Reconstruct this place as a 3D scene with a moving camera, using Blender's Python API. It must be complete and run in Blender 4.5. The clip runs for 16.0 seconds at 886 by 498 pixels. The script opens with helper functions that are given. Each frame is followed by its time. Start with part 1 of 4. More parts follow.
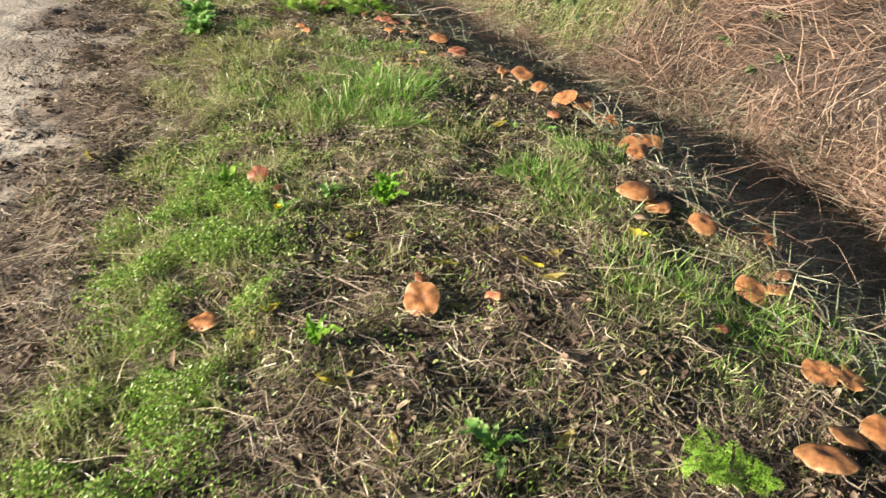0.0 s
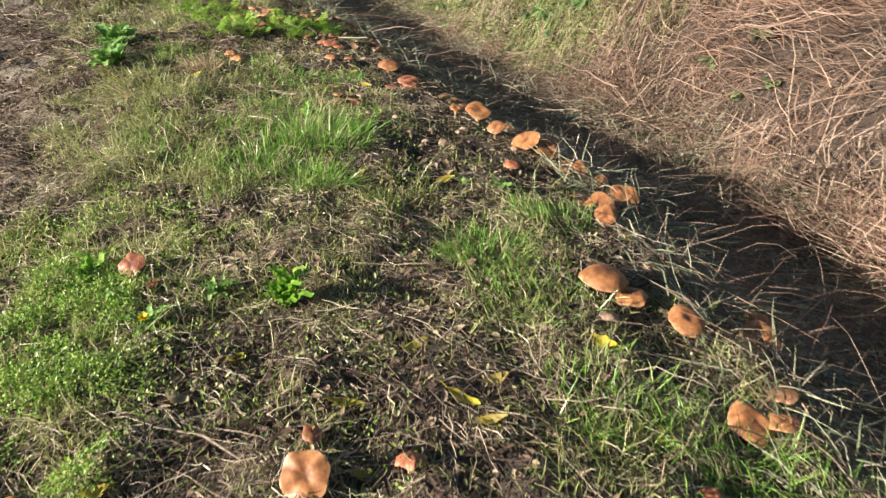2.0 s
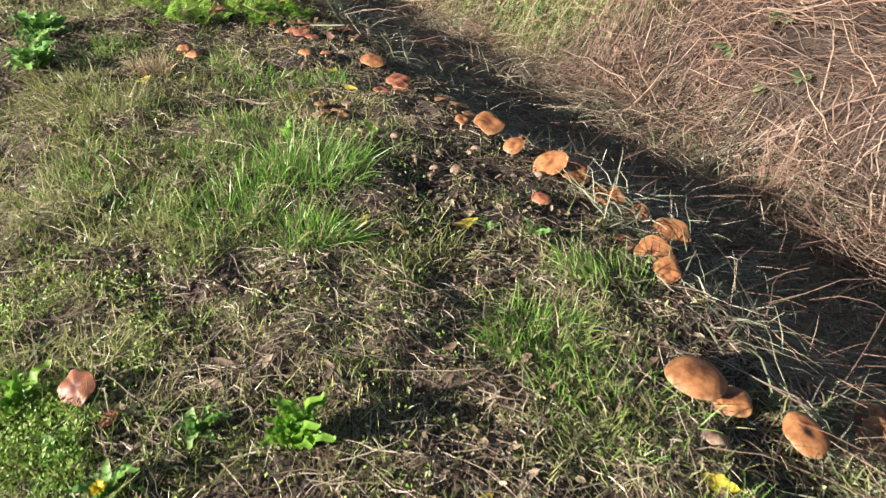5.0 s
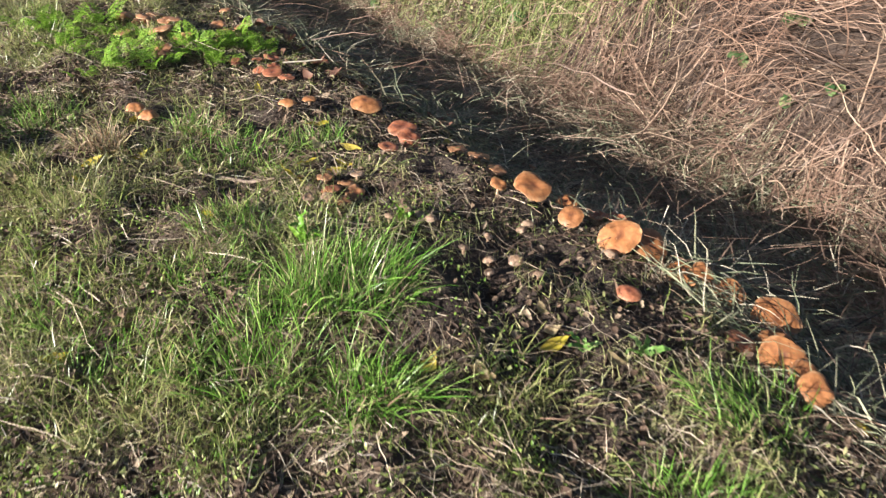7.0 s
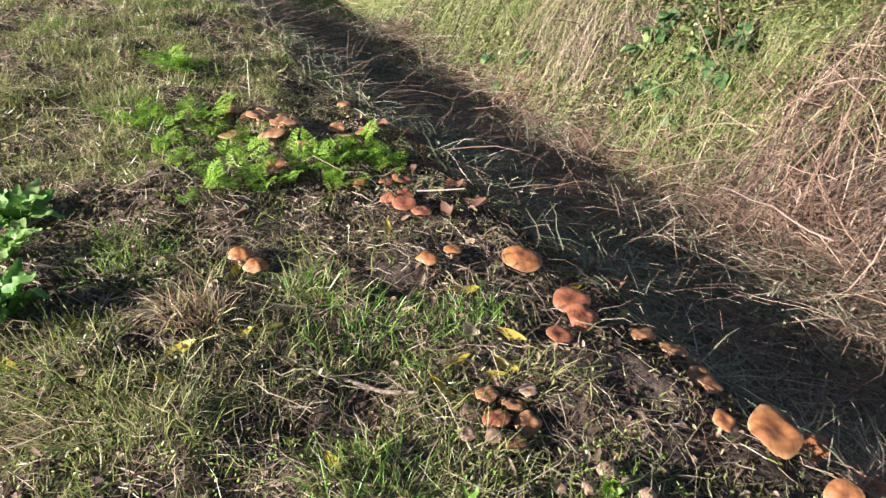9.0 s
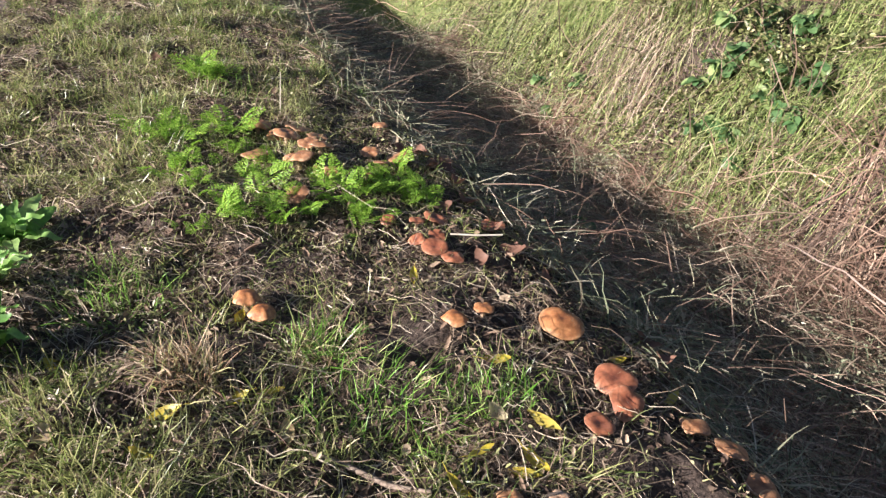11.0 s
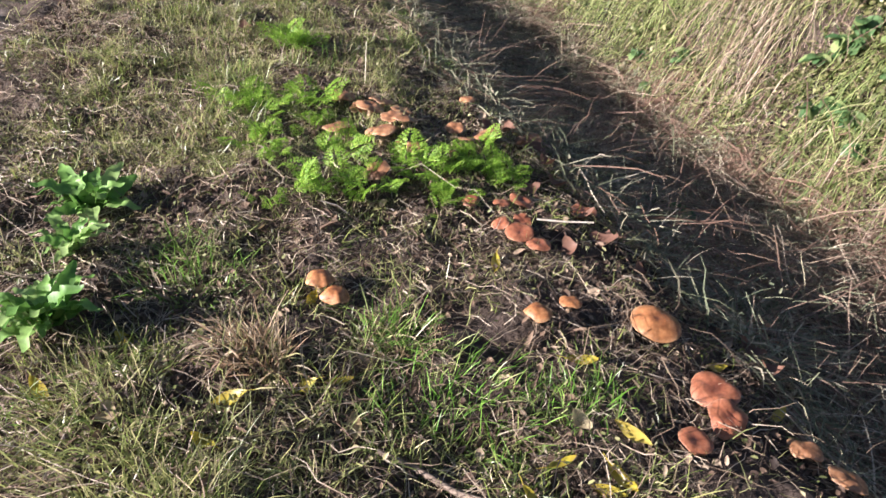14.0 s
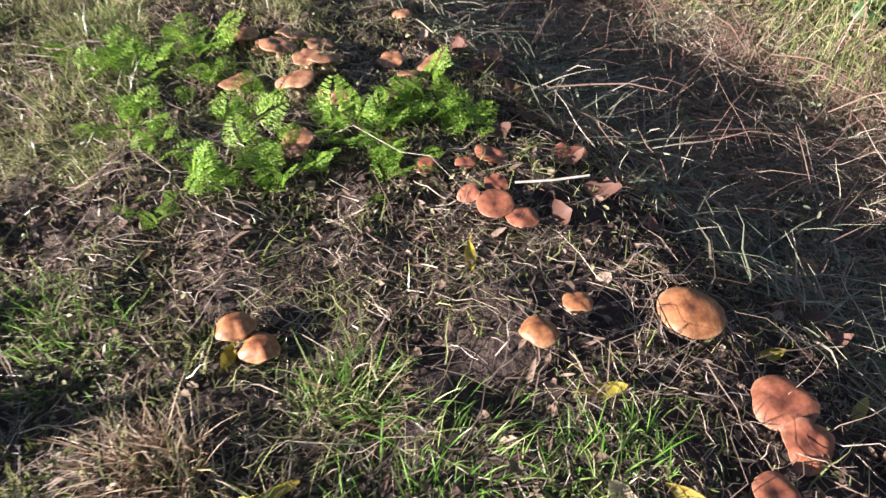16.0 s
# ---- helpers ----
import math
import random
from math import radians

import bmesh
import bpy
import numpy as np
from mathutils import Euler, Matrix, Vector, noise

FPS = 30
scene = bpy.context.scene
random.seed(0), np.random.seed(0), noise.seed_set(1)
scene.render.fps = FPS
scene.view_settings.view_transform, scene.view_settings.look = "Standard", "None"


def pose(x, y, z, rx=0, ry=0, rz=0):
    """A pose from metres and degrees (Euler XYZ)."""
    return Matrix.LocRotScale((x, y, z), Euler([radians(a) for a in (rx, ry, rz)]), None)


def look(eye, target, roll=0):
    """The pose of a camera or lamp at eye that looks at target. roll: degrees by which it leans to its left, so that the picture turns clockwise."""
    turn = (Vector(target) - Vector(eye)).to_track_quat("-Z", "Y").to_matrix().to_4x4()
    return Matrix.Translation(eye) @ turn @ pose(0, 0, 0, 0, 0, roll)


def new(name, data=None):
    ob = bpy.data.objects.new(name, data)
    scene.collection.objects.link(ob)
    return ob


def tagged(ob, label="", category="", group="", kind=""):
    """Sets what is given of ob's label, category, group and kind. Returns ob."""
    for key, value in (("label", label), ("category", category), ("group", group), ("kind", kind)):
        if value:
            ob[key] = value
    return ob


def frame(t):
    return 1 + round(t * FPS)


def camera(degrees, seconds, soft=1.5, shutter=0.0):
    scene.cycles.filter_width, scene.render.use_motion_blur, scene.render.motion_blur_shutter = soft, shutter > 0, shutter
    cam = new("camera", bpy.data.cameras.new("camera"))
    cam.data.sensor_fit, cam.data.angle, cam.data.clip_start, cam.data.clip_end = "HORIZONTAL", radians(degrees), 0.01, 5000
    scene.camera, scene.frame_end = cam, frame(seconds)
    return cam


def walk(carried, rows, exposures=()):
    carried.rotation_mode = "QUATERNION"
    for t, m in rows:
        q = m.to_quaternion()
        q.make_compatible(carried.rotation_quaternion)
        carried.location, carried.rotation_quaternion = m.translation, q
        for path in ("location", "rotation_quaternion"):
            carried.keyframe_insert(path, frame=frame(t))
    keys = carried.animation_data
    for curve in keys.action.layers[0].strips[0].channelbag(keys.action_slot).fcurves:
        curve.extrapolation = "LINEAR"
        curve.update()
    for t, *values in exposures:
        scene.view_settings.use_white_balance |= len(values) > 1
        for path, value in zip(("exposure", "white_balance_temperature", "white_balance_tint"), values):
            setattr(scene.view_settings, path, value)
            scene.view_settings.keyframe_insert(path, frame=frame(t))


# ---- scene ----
cam = camera(64.6, 16.0, soft=1.4, shutter=0.3)
PATH = [
    (0, (-0.07, 0.399, 1.229), (0.006, 2.104, 0.187), 3.2),
    (0.5, (-0.052, 0.513, 1.254), (0.128, 2.208, 0.208), 4.2),
    (1, (-0.022, 0.551, 1.208), (0.178, 2.196, 0.088), 2.7),
    (1.5, (0.044, 0.735, 1.244), (0.21, 2.411, 0.165), 2.2),
    (2, (0.143, 1.018, 1.241), (0.258, 2.721, 0.198), 3.1),
    (2.5, (0.057, 1.194, 1.174), (0.126, 2.826, 0.021), 4.3),
    (3, (-0.019, 1.289, 1.163), (0.142, 2.879, -0.04), 6.0),
    (3.5, (-0.038, 1.326, 1.198), (0.199, 2.948, 0.053), 6.4),
    (3.7, (-0.039, 1.335, 1.2), (0.219, 2.979, 0.089), 6.2),
    (5.8, (-0.134, 1.969, 1.26), (0.102, 3.553, 0.062), 4.2),
    (6, (-0.168, 2.039, 1.26), (0.071, 3.608, 0.042), 4.4),
    (6.5, (-0.275, 2.21, 1.271), (0.127, 3.783, 0.102), 2.5),
    (7, (-0.361, 2.397, 1.258), (0.078, 3.956, 0.085), 3.9),
    (7.5, (-0.368, 2.724, 1.271), (0.026, 4.276, 0.072), 2.7),
    (8, (-0.42, 2.932, 1.272), (-0.108, 4.491, 0.059), 3.9),
    (8.2, (-0.456, 3.034, 1.269), (-0.143, 4.603, 0.069), 4.7),
    (8.5, (-0.497, 3.174, 1.291), (-0.209, 4.808, 0.174), 3.0),
    (9, (-0.552, 3.283, 1.281), (-0.278, 4.933, 0.185), 5.1),
    (9.5, (-0.558, 3.393, 1.267), (-0.341, 5.017, 0.12), 6.8),
    (10, (-0.53, 3.487, 1.277), (-0.324, 5.129, 0.155), 7.2),
    (10.2, (-0.526, 3.519, 1.273), (-0.31, 5.166, 0.159), 7.9),
    (12.5, (-0.509, 3.607, 1.264), (-0.449, 5.288, 0.184), 6.3),
    (13, (-0.52, 3.619, 1.256), (-0.5, 5.292, 0.16), 6.6),
    (13.5, (-0.504, 3.657, 1.255), (-0.519, 5.317, 0.141), 6.1),
    (14, (-0.52, 3.715, 1.214), (-0.565, 5.331, 0.038), 5.9),
    (14.5, (-0.594, 3.844, 1.173), (-0.663, 5.342, -0.15), 5.0),
    (15, (-0.669, 4.0, 1.184), (-0.662, 5.465, -0.179), 2.0),
    (15.5, (-0.605, 4.117, 1.147), (-0.572, 5.599, -0.196), -0.3),
    (16, (-0.516, 4.288, 1.088), (-0.454, 5.699, -0.328), 0.3),
]
walk(cam, [(t, look(eye, target, roll)) for t, eye, target, roll in PATH],
     exposures=[(0, 1.62, 6800, 8), (3, 1.6, 6550, 12), (6.5, 1.58, 6350, 13), (9, 1.62, 6250, 17), (12.5, 1.66, 6150, 19), (16, 1.7, 6050, 25)])

# ---- daylight: a low sun over the track, clear sky ----
SUN_EL, SUN_FROM = radians(18), Vector((-0.93, -0.36))
world = bpy.data.worlds.new("sky")
scene.world = world
world.use_nodes = True
sky = world.node_tree.nodes.new("ShaderNodeTexSky")
sky.sky_type, sky.sun_disc, sky.sun_elevation = "NISHITA", False, SUN_EL
sky.sun_rotation = math.atan2(SUN_FROM.x, SUN_FROM.y)
world.node_tree.nodes["Background"].inputs["Strength"].default_value = 0.034
world.node_tree.links.new(sky.outputs["Color"], world.node_tree.nodes["Background"].inputs["Color"])
sun = new("sun", bpy.data.lights.new("sun", "SUN"))
sun.data.energy, sun.data.angle, sun.data.color = 5.0, radians(0.6), (1.0, 0.925, 0.83)
toward = Vector((SUN_FROM.x * math.cos(SUN_EL), SUN_FROM.y * math.cos(SUN_EL), math.sin(SUN_EL)))
sun.matrix_world = look(toward * 30, (0, 0, 0))

# ---- the lie of the land ----
rng = np.random.default_rng(7)
AXIS = np.array([(18, -300), (2.9, -2), (2.65, 1), (2.35, 3.2), (2.05, 4.6), (1.6, 5.8), (1.0, 6.75), (0.55, 7.5), (0.12, 8.4), (-0.35, 9.5), (-0.75, 10.8), (-2, 14), (-90, 240)], float)
ACROSS = np.array([-99, -2.2, -1.6, -1.25, -1.05, -0.8, -0.5, -0.25, 0, 0.2, 0.4, 0.6, 0.8, 1.1, 1.6, 2.5, 4, 99])
DEPTH = np.array([0, 0, -0.02, -0.08, -0.17, -0.31, -0.45, -0.52, -0.56, -0.5, -0.3, -0.08, 0.1, 0.3, 0.6, 0.9, 1.1, 1.1])


def across(x, y):
    """Signed distance from the ditch's axis, positive on the hedge side; and the axis' direction there."""
    x, y = np.asarray(x, float), np.asarray(y, float)
    best, sign = np.full(x.shape, 1e9), np.ones(x.shape)
    tx, ty = np.zeros(x.shape), np.ones(x.shape)
    for (x0, y0), (x1, y1) in zip(AXIS, AXIS[1:]):
        dx, dy = x1 - x0, y1 - y0
        u = np.clip(((x - x0) * dx + (y - y0) * dy) / (dx * dx + dy * dy), 0, 1)
        px, py = x - x0 - u * dx, y - y0 - u * dy
        d, n = np.hypot(px, py), math.hypot(dx, dy)
        near = d < best
        best = np.where(near, d, best)
        sign = np.where(near, np.where(px * dy - py * dx > 0, 1, -1), sign)
        tx, ty = np.where(near, dx / n, tx), np.where(near, dy / n, ty)
    return best * sign, tx, ty


def vnoise(x, y, size, seed=0):
    """Smooth value noise, 0 to 1."""
    x, y = np.asarray(x, float) / size + seed * 17.3, np.asarray(y, float) / size + seed * 7.7
    xi, yi = np.floor(x), np.floor(y)
    u, v = x - xi, y - yi
    u, v = u * u * (3 - 2 * u), v * v * (3 - 2 * v)

    def h(a, b):
        n = np.sin(a * 127.1 + b * 311.7 + seed * 74.7) * 43758.5453
        return n - np.floor(n)
    return (h(xi, yi) * (1 - u) + h(xi + 1, yi) * u) * (1 - v) + (h(xi, yi + 1) * (1 - u) + h(xi + 1, yi + 1) * u) * v


TRACK_Y, TRACK_X = (-300, 1, 3.5, 4.5, 8, 12, 300), (-1.75, -1.75, -2.1, -2.45, -3.6, -7, -250)


def past_track(x, y):
    """How far a place lies past the track's edge, towards the ditch."""
    return np.asarray(x, float) - np.interp(y, TRACK_Y, TRACK_X)


FALL_LP, FALL_Z = (-9, -0.6, 0.0, 0.5, 0.8, 1.1, 1.5), (-0.27, -0.26, -0.22, -0.16, -0.11, -0.05, 0)


def height(x, y):
    x, y = np.asarray(x, float), np.asarray(y, float)
    d = across(x, y)[0]
    d = d + (0.1 + 0.27 * np.clip((y - 4.15) / 0.5, 0, 1) * np.clip((6.6 - y) / 1.6, 0.3, 1)) * np.clip((-0.25 - d) / 0.5, 0, 1)
    lump = (vnoise(x, y, 0.5, 1) - 0.5) * 0.05 + (vnoise(x, y, 0.14, 2) - 0.5) * 0.05 + (vnoise(x, y, 0.055, 3) - 0.5) * 0.024
    lump = lump + (vnoise(x, y, 0.38, 4) - 0.45) * 0.26 * np.clip((d - 0.25) / 0.5, 0, 1) + (vnoise(x, y, 0.15, 6) - 0.5) * 0.1 * np.clip((d - 0.2) / 0.4, 0, 1)
    lump = lump * np.clip(1.4 - np.maximum(np.abs(x - 0.1) - 4.0, np.abs(y - 5.3) - 5.6), 0, 1)
    fall = np.interp(past_track(x, y), FALL_LP, FALL_Z) * np.clip((5.3 - y) / 0.9, 0.3, 1)
    return np.interp(d, ACROSS, DEPTH) + fall + lump * np.clip((past_track(x, y) + 0.5) / 0.6, 0.25, 1)


def ground_at(x, y):
    return float(height(np.array([x]), np.array([y]))[0])


# ---- materials ----
def material(name, build, rough=0.8):
    m = bpy.data.materials.new(name)
    m.use_nodes = True
    nt = m.node_tree
    bsdf = nt.nodes["Principled BSDF"]
    bsdf.inputs["Roughness"].default_value = rough
    build(nt, bsdf)
    return m


def node(nt, kind, **values):
    n = nt.nodes.new(kind)
    for k, v in values.items():
        n.inputs[k.replace("_", " ")].default_value = v
    return n


def ramp(nt, source, stops):
    r = nt.nodes.new("ShaderNodeValToRGB")
    el = r.color_ramp.elements
    while len(el) < len(stops):
        el.new(0.5)
    for e, (p, c) in zip(el, stops):
        e.position, e.color = p, (*c, 1)
    nt.links.new(source, r.inputs["Fac"])
    return r.outputs["Color"]


def place_noise(nt, scale, detail=4.0, space="Object"):
    co = nt.nodes.new("ShaderNodeTexCoord")
    n = node(nt, "ShaderNodeTexNoise", Scale=scale, Detail=detail, Roughness=0.6)
    nt.links.new(co.outputs[space], n.inputs["Vector"])
    return n.outputs["Fac"]


def blend(nt, fac, a, b, mode="MIX"):
    m = nt.nodes.new("ShaderNodeMix")
    m.data_type, m.blend_type = "RGBA", mode
    for sock, v in ((m.inputs[0], fac), (m.inputs[6], a), (m.inputs[7], b)):
        if isinstance(v, (int, float)):
            sock.default_value = v
        elif isinstance(v, tuple):
            sock.default_value = (*v, 1)
        else:
            nt.links.new(v, sock)
    return m.outputs[2]


def bump(nt, bsdf, source, strength, distance):
    b = node(nt, "ShaderNodeBump", Strength=strength, Distance=distance)
    nt.links.new(source, b.inputs["Height"])
    nt.links.new(b.outputs["Normal"], bsdf.inputs["Normal"])


def leafy(name, stops, rough=0.55, thin=0.35, patch=None, per="island"):
    """Thin plant tissue: a colour for each blade or leaf, larger patches, light coming through."""
    def build(nt, bsdf):
        if per == "island":
            src = nt.nodes.new("ShaderNodeNewGeometry").outputs["Random Per Island"]
        else:
            src = nt.nodes.new("ShaderNodeObjectInfo").outputs["Random"]
        col = ramp(nt, src, stops)
        grain = ramp(nt, place_noise(nt, 60), [(0.3, (0.72, 0.72, 0.72)), (0.75, (1.15, 1.15, 1.1))])
        col = blend(nt, 1.0, col, grain, "MULTIPLY")
        if patch:
            f = ramp(nt, place_noise(nt, patch[0], 2.0), [(0.42, (0, 0, 0)), (0.62, (1, 1, 1))])
            col = blend(nt, f, col, blend(nt, 0.5, col, patch[1]))
        nt.links.new(col, bsdf.inputs["Base Color"])
        tr = nt.nodes.new("ShaderNodeBsdfTranslucent")
        nt.links.new(col, tr.inputs["Color"])
        mix = nt.nodes.new("ShaderNodeMixShader")
        mix.inputs[0].default_value = thin
        nt.links.new(bsdf.outputs[0], mix.inputs[1])
        nt.links.new(tr.outputs[0], mix.inputs[2])
        nt.links.new(mix.outputs[0], nt.nodes["Material Output"].inputs["Surface"])
    return material(name, build, rough)


def soil_build(nt, bsdf):
    big, fine = place_noise(nt, 3.0), place_noise(nt, 45.0, 8.0)
    # darkest earth: real dark patches, and shade painted under the straw
    wet_shade = ramp(nt, fine, [(0.25, (0.02, 0.014, 0.012)), (0.5, (0.05, 0.035, 0.027)), (0.75, (0.10, 0.072, 0.055))])
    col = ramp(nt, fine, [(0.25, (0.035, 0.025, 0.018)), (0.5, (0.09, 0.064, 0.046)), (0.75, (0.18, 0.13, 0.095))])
    damp_shade = nt.nodes.new("ShaderNodeAttribute")
    damp_shade.attribute_name = "damp_shade"
    col = blend(nt, damp_shade.outputs["Fac"], col, wet_shade)
    pale = ramp(nt, fine, [(0.25, (0.2, 0.165, 0.13)), (0.7, (0.46, 0.41, 0.34))])
    att = nt.nodes.new("ShaderNodeAttribute")
    att.attribute_name = "bare"
    col = blend(nt, att.outputs["Fac"], col, pale)
    turf = nt.nodes.new("ShaderNodeAttribute")
    turf.attribute_name = "turf"
    col = blend(nt, turf.outputs["Fac"], col, ramp(nt, fine, [(0.25, (0.05, 0.06, 0.02)), (0.55, (0.14, 0.17, 0.05)), (0.8, (0.27, 0.25, 0.11))]))
    col = blend(nt, 1.0, col, ramp(nt, big, [(0.3, (0.75, 0.75, 0.75)), (0.7, (1.1, 1.1, 1.1))]), "MULTIPLY")
    nt.links.new(col, bsdf.inputs["Base Color"])
    bump(nt, bsdf, fine, 0.9, 0.02)


M_SOIL = material("soil", soil_build, 0.95)
M_STEM = leafy("dead_stems", [(0, (0.045, 0.03, 0.02)), (0.35, (0.13, 0.088, 0.06)), (0.7, (0.34, 0.26, 0.18)), (1, (0.64, 0.56, 0.44))], 0.5, 0.1)
M_LITTER = leafy("leaf_litter", [(0, (0.03, 0.02, 0.015)), (0.45, (0.10, 0.062, 0.042)), (0.8, (0.23, 0.155, 0.105)), (1, (0.42, 0.33, 0.23))], 0.8, 0.1)
M_GRASS = leafy("grass", [(0, (0.07, 0.12, 0.028)), (0.4, (0.19, 0.27, 0.06)), (0.7, (0.34, 0.40, 0.12)), (0.88, (0.48, 0.46, 0.2)), (1, (0.68, 0.61, 0.38))], 0.34, 0.42, (1.7, (0.56, 0.53, 0.28)))
M_TUFT = leafy("lush_grass", [(0, (0.10, 0.25, 0.03)), (0.5, (0.20, 0.42, 0.065)), (0.85, (0.36, 0.54, 0.14)), (1, (0.58, 0.55, 0.3))], 0.33, 0.4)
M_WEED = leafy("low_weeds", [(0, (0.11, 0.24, 0.03)), (0.5, (0.22, 0.39, 0.055)), (0.85, (0.36, 0.50, 0.11)), (1, (0.50, 0.52, 0.20))], 0.42, 0.38)
M_OLIVE = leafy("tired_weeds", [(0, (0.06, 0.08, 0.025)), (0.5, (0.17, 0.20, 0.07)), (0.85, (0.32, 0.33, 0.14)), (1, (0.50, 0.46, 0.25))], 0.42, 0.3)
M_STRAW = leafy("dry_straw", [(0, (0.03, 0.021, 0.016)), (0.45, (0.10, 0.068, 0.05)), (0.8, (0.25, 0.175, 0.128)), (1, (0.58, 0.45, 0.33))], 0.55, 0.1, (1.3, (0.40, 0.245, 0.17)))
M_BLEACH = leafy("bleached_straw", [(0, (0.07, 0.05, 0.035)), (0.35, (0.20, 0.145, 0.10)), (0.72, (0.40, 0.31, 0.22)), (1, (0.68, 0.58, 0.45))], 0.55, 0.1)
M_DITCH = leafy("dull_ditch_grass", [(0, (0.11, 0.14, 0.08)), (0.45, (0.27, 0.30, 0.18)), (0.8, (0.44, 0.42, 0.29)), (1, (0.62, 0.56, 0.45))], 0.65, 0.2)
M_HEDGE = leafy("pale_hedge_grass", [(0, (0.06, 0.11, 0.03)), (0.35, (0.20, 0.28, 0.08)), (0.7, (0.40, 0.48, 0.17)), (1, (0.62, 0.62, 0.32))], 0.5, 0.35)
M_RUSSET = leafy("russet_straw", [(0, (0.34, 0.20, 0.12)), (0.5, (0.64, 0.47, 0.31)), (1, (0.82, 0.70, 0.52))], 0.6, 0.4)
M_PARSLEY = leafy("ferny_leaf", [(0, (0.15, 0.33, 0.035)), (0.6, (0.30, 0.52, 0.06)), (1, (0.50, 0.66, 0.12))], 0.45, 0.45)
M_BROAD = leafy("broad_leaf", [(0, (0.11, 0.26, 0.05)), (0.6, (0.22, 0.42, 0.10)), (1, (0.38, 0.55, 0.2))], 0.5, 0.35, per="object")
M_ROSETTE = leafy("rosette_leaf", [(0, (0.12, 0.30, 0.03)), (1, (0.26, 0.46, 0.06))], 0.45, 0.4, per="object")
M_BRAMBLE = leafy("bramble_leaf", [(0, (0.06, 0.14, 0.05)), (0.6, (0.13, 0.24, 0.09)), (1, (0.30, 0.38, 0.15))], 0.42, 0.35, per="object")
M_YELLOW = leafy("yellow_leaf", [(0, (0.50, 0.42, 0.05)), (0.5, (0.66, 0.56, 0.06)), (1, (0.62, 0.50, 0.16))], 0.45, 0.35, (25, (0.38, 0.26, 0.05)), per="object")
M_TANLEAF = leafy("tan_leaf", [(0, (0.40, 0.30, 0.16)), (1, (0.55, 0.48, 0.30))], 0.6, 0.25, (25, (0.25, 0.15, 0.07)), per="object")
M_BROWNLEAF = leafy("brown_leaf", [(0, (0.13, 0.065, 0.045)), (1, (0.26, 0.14, 0.095))], 0.6, 0.2, (25, (0.12, 0.06, 0.04)), per="object")
M_PETAL = leafy("yellow_petals", [(0, (0.75, 0.58, 0.02)), (1, (0.85, 0.70, 0.04))], 0.5, 0.3)


def cap_material(name, rim, mid, dark, pale):
    def build(nt, bsdf):
        co = nt.nodes.new("ShaderNodeTexCoord")
        sep = nt.nodes.new("ShaderNodeVectorMath")
        sep.operation = "LENGTH"
        flat = nt.nodes.new("ShaderNodeVectorMath")
        flat.operation = "MULTIPLY"
        flat.inputs[1].default_value = (1, 1, 0)
        nt.links.new(co.outputs["Object"], flat.inputs[0])
        nt.links.new(flat.outputs[0], sep.inputs[0])
        wob = place_noise(nt, 1.9, 3.0)
        add = nt.nodes.new("ShaderNodeMath")
        add.operation = "MULTIPLY_ADD"
        add.inputs[1].default_value, add.inputs[2].default_value = 0.34, -0.17
        nt.links.new(wob, add.inputs[0])
        tot = nt.nodes.new("ShaderNodeMath")
        tot.operation = "ADD"
        nt.links.new(sep.outputs["Value"], tot.inputs[0])
        nt.links.new(add.outputs[0], tot.inputs[1])
        mul = nt.nodes.new("ShaderNodeMath")
        mul.operation = "MULTIPLY"
        mul.inputs[1].default_value = 0.95
        nt.links.new(tot.outputs[0], mul.inputs[0])
        col = ramp(nt, mul.outputs[0], [(0.02, dark), (0.3, mid), (0.55, rim), (0.84, rim), (0.95, pale)])
        speck = ramp(nt, place_noise(nt, 17, 2.0), [(0.34, (0.72, 0.68, 0.64)), (0.5, (1, 1, 1))])
        col = blend(nt, 0.35, col, speck, "MULTIPLY")
        blotch = ramp(nt, place_noise(nt, 2.8, 3.0), [(0.35, (0.58, 0.50, 0.45)), (0.65, (1.15, 1.12, 1.1))])
        col = blend(nt, 1.0, col, blotch, "MULTIPLY")
        tone = ramp(nt, nt.nodes.new("ShaderNodeObjectInfo").outputs["Random"], [(0, (0.75, 0.72, 0.7)), (1, (1.15, 1.12, 1.1))])
        nt.links.new(blend(nt, 1.0, col, tone, "MULTIPLY"), bsdf.inputs["Base Color"])
        bsdf.inputs["Subsurface Weight"].default_value = 0.12
        bsdf.inputs["Subsurface Radius"].default_value = (0.01, 0.005, 0.002)
        bump(nt, bsdf, place_noise(nt, 9, 3.0), 0.1, 0.03)
    return material(name, build, 0.5)


M_CAP = {
    "honey": cap_material("honey_cap", (0.36, 0.172, 0.07), (0.31, 0.138, 0.054), (0.16, 0.066, 0.03), (0.48, 0.29, 0.15)),
    "red": cap_material("russet_cap", (0.33, 0.135, 0.072), (0.27, 0.10, 0.054), (0.14, 0.05, 0.03), (0.44, 0.23, 0.14)),
    "tan": cap_material("tan_cap", (0.34, 0.185, 0.095), (0.28, 0.14, 0.068), (0.16, 0.072, 0.035), (0.46, 0.30, 0.18)),
    "pale": cap_material("pale_cap", (0.36, 0.27, 0.195), (0.33, 0.24, 0.165), (0.24, 0.155, 0.10), (0.42, 0.33, 0.25)),
}


